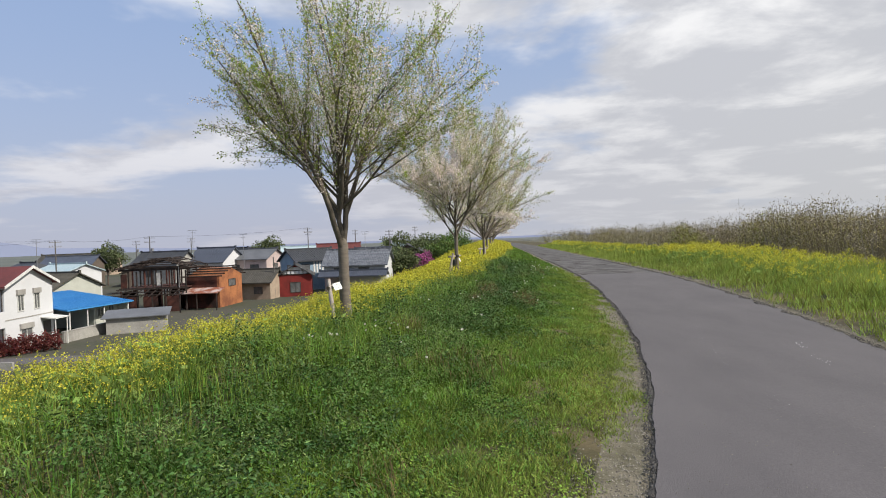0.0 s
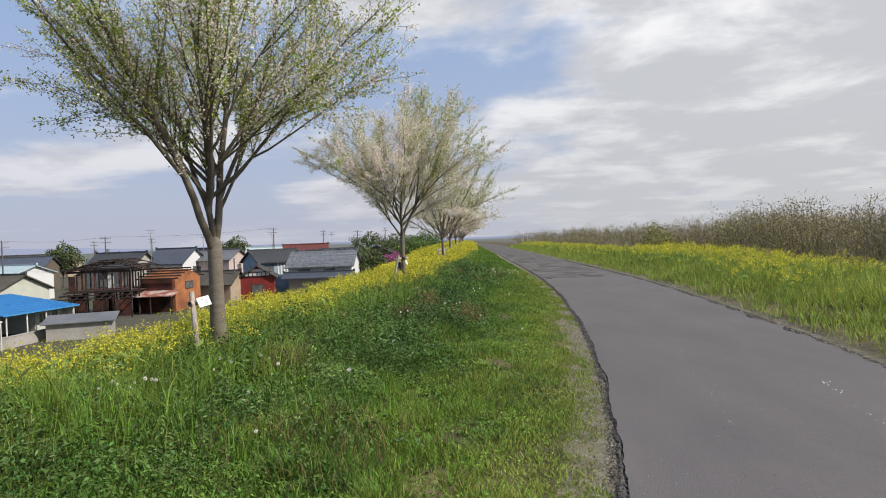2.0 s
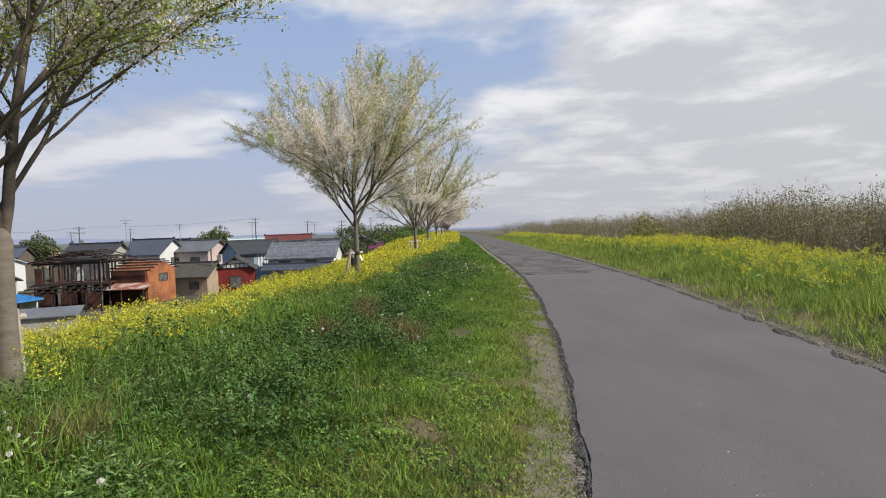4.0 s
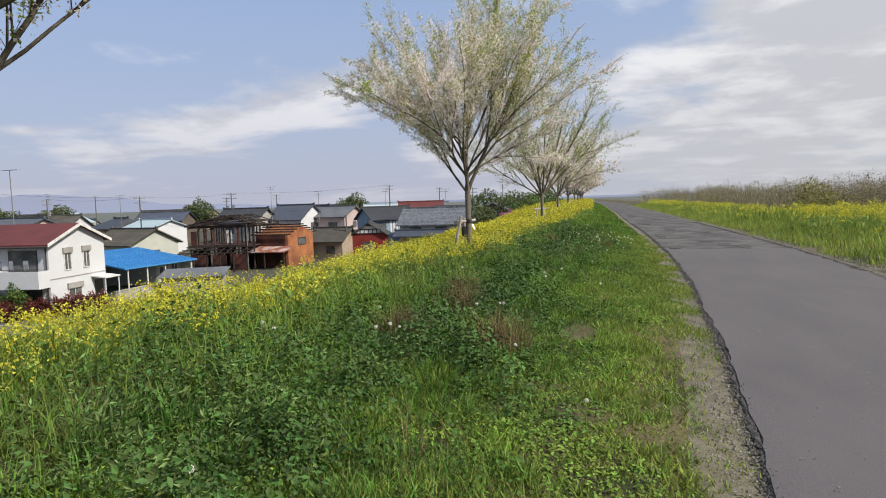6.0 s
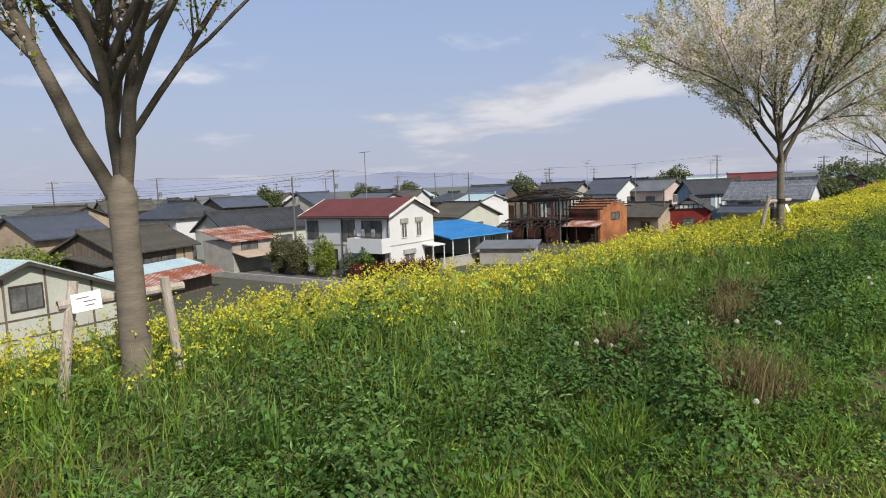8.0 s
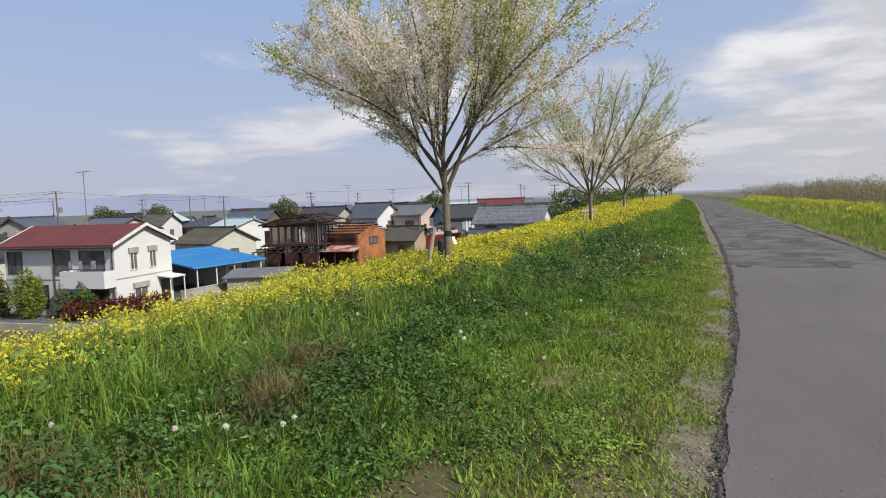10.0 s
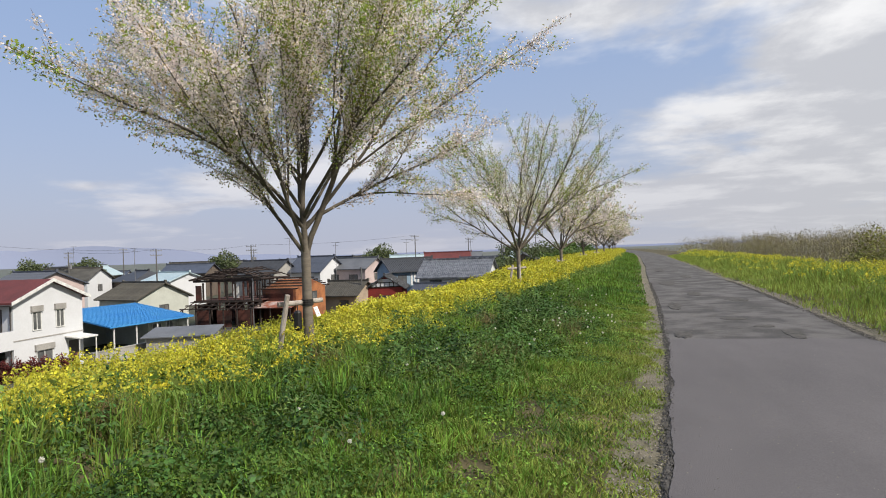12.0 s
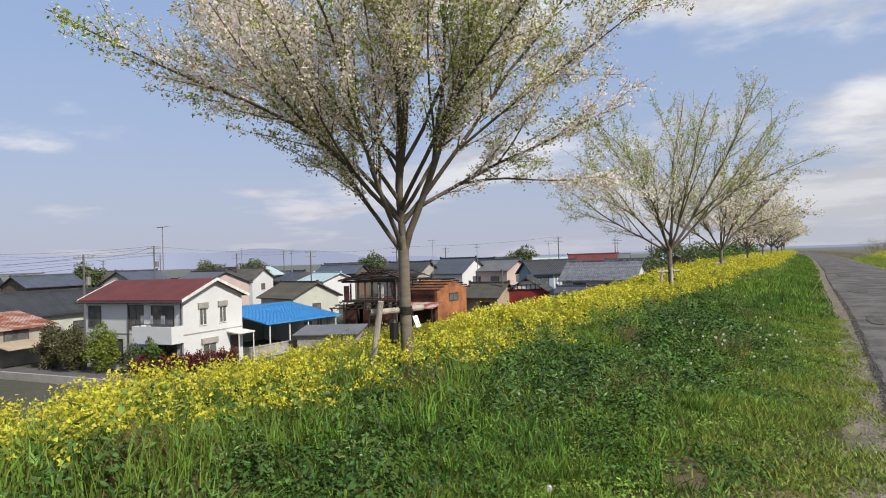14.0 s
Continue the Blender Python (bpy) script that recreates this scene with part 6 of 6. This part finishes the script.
# ---- utility poles and wires ----
def utility_pole(x, y, top, rz, arms=2, transformer=False):
    t = thing("utility_pole", (x, y, LOW), "concrete utility pole with cross-arms" + (" and a transformer" if transformer else ""), "utility pole", rz, "utility poles of the town")
    hgt = top - LOW
    m = Mesh()
    m.tube((0, 0, -0.3), (0, 0, hgt), 0.15, 0.09, 10)
    part("pole", m, M_POLE, t)
    for k in range(arms):
        m = Mesh()
        m.box(-0.9, 0.9, -0.05, 0.05, hgt - 0.35 - 0.75 * k, hgt - 0.25 - 0.75 * k)
        for xx in (-0.8, -0.4, 0.4, 0.8):
            m.tube((xx, 0, hgt - 0.25 - 0.75 * k), (xx, 0, hgt - 0.08 - 0.75 * k), 0.05, 0.035, 6)
        part("cross_arm", m, M_METAL, t)
    if transformer:
        m = Mesh()
        m.tube((0.38, 0, hgt - 3.0), (0.38, 0, hgt - 2.2), 0.24, 0.24, 10)
        part("transformer", m, M_METAL, t)
    return Vector((x, y, top))


PA = utility_pole(-54.6, 55.4, 3.0, 50, 2, True)
PB = utility_pole(-73.0, 79.0, 4.6, 40, 2, True)
PC = utility_pole(-63.0, 102.3, 3.5, 40)
PD = utility_pole(-96, 62, 4.4, 60, 2, True)
PE = utility_pole(-54.5, 117.0, 3.9, 20, 2, True)
PF = utility_pole(-110, 52, 4.6, 60)
PG = utility_pole(-25.6, 94.6, -0.3, 20, 0)
more = [(-85, 108), (-30, 140), (-22, 158), (-12, 140), (-120, 120), (-100, 140), (-135, 50), (-140, 120), (-60, 150), (-78, 160), (-8, 180), (-130, 20), (-95, 30)]
PM = [utility_pole(x_, y_, R.uniform(3.6, 5.4), R.uniform(0, 90), 2, k % 3 == 0) for k, (x_, y_) in enumerate(more)]


def wire(p, q, sag, label="thin black overhead cable between poles", dz_=0.0, r=0.018):
    m = Mesh()
    pts = []
    for k in range(13):
        u = k / 12
        c = p.lerp(q, u)
        pts.append(Vector((c.x, c.y, c.z + dz_ - sag * 4 * u * (1 - u))))
    m.path(pts, [r] * 13, 4)
    return tagged(part("overhead_cable", m, M_WIRE), label, "cable", "overhead cables")


for p, q, sg in ((PA, PB, 0.6), (PB, PC, 0.5), (PB, PD, 0.5), (PD, PF, 0.4), (PC, PM[0], 0.5), (PC, PE, 0.5), (PE, PM[1], 0.5), (PD, PM[4], 0.6)):
    wire(p, q, sg)
for dz_ in (-0.3, -0.9, -1.3):
    wire(PA, Vector((-78, 10, 2.6)), 1.2, dz_=dz_)
    wire(PB, Vector((-150, 52, 5.0)), 1.4, dz_=dz_)
utility_pole(-78, 10, 2.6, 70)
utility_pole(-150, 52, 5.0, 70)

# ---- river side thicket ----
def thicket(name, spots, label, leaf_n, seed):
    """Bare and budding riverside bushes as one far wood."""
    rng = np.random.default_rng(seed)
    tw, lf = Mesh(), []
    for (x, y, z, r, h) in spots:
        for k in range(9):
            a_, t_ = rng.uniform(0, 6.28), rng.uniform(0.1, 1.0)
            d = Vector((math.cos(a_) * math.sin(t_), math.sin(a_) * math.sin(t_), math.cos(t_)))
            b0 = Vector((x + rng.normal() * 0.4, y + rng.normal() * 0.4, z))
            tip = b0 + Vector((d.x * r * 1.7, d.y * r * 1.7, h * rng.uniform(0.72, 0.82) * (1 - 0.22 * math.sin(t_) ** 2)))
            mid = b0.lerp(tip, 0.5) + Vector((rng.normal() * 0.4, rng.normal() * 0.4, 0.5))
            tw.path([b0, mid, tip], [0.05, 0.028, 0.006], 3)
            for j in range(13):
                u = rng.uniform(0.2, 1.0) ** 0.7
                c = b0.lerp(mid, u * 2) if u < 0.5 else mid.lerp(tip, u * 2 - 1)
                e = c + Vector((rng.normal() * 0.75, rng.normal() * 0.75, rng.uniform(0.0, 0.55)))
                tw.poly(c - Vector((0.013, 0.008, 0)), c + Vector((0.013, 0.008, 0)), e)
                for _ in range(2):
                    h0 = c.lerp(e, rng.uniform(0.3, 0.8))
                    e2 = h0 + Vector((rng.normal() * 0.5, rng.normal() * 0.5, rng.uniform(-0.1, 0.5)))
                    tw.poly(h0 - Vector((0.008, -0.013, 0)), h0 + Vector((0.008, -0.013, 0)), e2)
                for _ in range(leaf_n):
                    lf.append(tuple(c.lerp(e, rng.uniform() ** 1.3) + Vector((rng.normal() * 0.22, rng.normal() * 0.22, rng.normal() * 0.2 - 0.1))))
    stuff(name + "_twigs", tw.data(name, M_WOOD_BR), label + ", bare twigs", "thicket")
    stuff(name + "_buds", leaf_cloud(name, lf, 0.105, M_WOOD_LF, rng, 0.2, 0.7, simple=True), label + ", budding leaves", "thicket")


sp = []
for k in range(500):
    near = k >= 340
    y_ = 12 + 60 * R.uniform() if near else 6 + 220 * R.uniform() ** 1.35
    off = 18 + 14 * R.uniform() if near else 18 + 36 * R.uniform() ** 1.2
    x_ = float(edge_x(min(y_, 200))) + off
    swell = 1.5 * noise.noise(Vector((x_ * 0.06, y_ * 0.06, 3.0))) + 0.8 * noise.noise(Vector((x_ * 0.2, y_ * 0.2, 7.0)))
    sp.append((x_, y_, LOW + 0.3, R.uniform(1.5, 2.6), R.uniform(9.9, 10.7) + swell + np.clip((y_ - 40) / 40, 0, 1.0) + 1.7 * np.clip((56 - y_) / 28, 0, 1)))
thicket("river_thicket", sp, "brown budding riverside thicket", 6, 12)
sp = []
for k in range(70):
    y_ = 230 + 260 * R.uniform()
    sp.append((-20 + 130 * R.uniform(), y_, LOW, R.uniform(2, 3.5), R.uniform(6.5, 8.5)))
thicket("far_wood", sp, "far grey-brown wood across the bank", 3, 13)
for (x_, y_, r_, h_) in ((29, 55, 3.4, 8.2), (38, 44, 3.4, 8.2), (24, 62, 2.8, 7.6)):
    shrub(x_, y_, r_, r_, h_ * 0.36, M_WILLOW, "budding yellow-green willow in the thicket", 9000, 0.16, "willow", "tree", h_ * 0.34)

# ---- hills, the haze of distance painted into their colour ----
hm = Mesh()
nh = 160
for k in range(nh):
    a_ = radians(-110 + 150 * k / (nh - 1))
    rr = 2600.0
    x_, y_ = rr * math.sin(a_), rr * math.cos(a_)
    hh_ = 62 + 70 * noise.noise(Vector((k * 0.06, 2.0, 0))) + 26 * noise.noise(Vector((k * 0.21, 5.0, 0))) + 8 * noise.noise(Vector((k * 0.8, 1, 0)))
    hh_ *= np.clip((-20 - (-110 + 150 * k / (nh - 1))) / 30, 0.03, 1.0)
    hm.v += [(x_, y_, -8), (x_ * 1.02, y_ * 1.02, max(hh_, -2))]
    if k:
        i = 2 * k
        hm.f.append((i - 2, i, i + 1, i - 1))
tagged(part("backdrop", hm, M_HILL, smooth=True), "hills on the horizon, haze painted in as pale blue", "hills", kind="structure")

# ---- broken patches where the old asphalt begins ----
def road_patch(s0, s1, y0, y1, seed):
    rng = np.random.default_rng(seed)
    n = 16
    pts = []
    for k in range(n):
        a_ = 2 * math.pi * k / n
        r_ = rng.uniform(0.75, 1.1)
        yy = (y0 + y1) / 2 + math.sin(a_) * (y1 - y0) / 2 * r_
        pts.append((float(edge_x(yy)) + (s0 + s1) / 2 + math.cos(a_) * (s1 - s0) / 2 * r_, yy, -0.0745))
    m = Mesh()
    m.poly(*pts)
    m.v += [(p[0], p[1], p[2] - 0.03) for p in pts]
    m.f += [(k, n + k, n + (k + 1) % n, (k + 1) % n) for k in range(n)]
    return tagged(part("road_patch", m, M_TAR), "dark broken patch in the worn asphalt", "road patch", kind="structure")


for k, (s0, s1, y0, y1) in enumerate(((0.12, 0.42, 24.3, 25.2), (1.85, 2.15, 24.1, 25.4), (1.5, 1.9, 25.6, 26.0), (1.1, 1.6, 26.8, 27.3), (0.2, 0.5, 29, 31), (0.9, 1.3, 33, 35), (1.7, 2.3, 31, 32.2), (0.3, 0.9, 38, 41), (1.4, 1.9, 43, 46), (0.4, 1.0, 50, 55))):
    road_patch(s0, s1, y0, y1, k)

# ---- turf behind the walk's start and on the river side slope ----
for nm, lb, n_, s0, s1, y0, y1, h0, h1, mt in (
        ("start_turf", "green turf on the bank's crest", 60000, -6.6, -0.35, -16, 0.8, 0.05, 0.20, M_GRASS),
        ("start_verge_grass", "light grass on the river side verge", 30000, WIDE + 0.3, WIDE + 6.5, -16, 2.2, 0.06, 0.28, M_VERGE),
        ("river_slope_grass", "tall grass on the slope towards the river", 50000, WIDE + 6.0, WIDE + 18, -16, 60, 0.15, 0.45, M_VERGE)):
    x, y, s = scatter(n_, s0, s1, y0, y1, keep=lambda x, y, s: np.clip(2.6 * patch(x, y, 1.3, 1.1, 1) - 0.2, 0.3, 1))
    stuff(nm, blades(nm, x, y, height(x, y), R.uniform(h0, h1, len(x)), R.uniform(0.006, 0.012, len(x)), mt, R, 0.6, True), lb, "grass")
x, y, s = scatter(5000, -9.5, -4.2, -16, 0, keep=lambda x, y, s: np.interp(-s, [4.2, 4.8, 5.6], [0.0, 0.3, 1.0]))
rape_field("rape_behind", x, y, R.uniform(0.24, 0.56, len(x)), "flowering rape behind the walk's start", 3, 0.03)
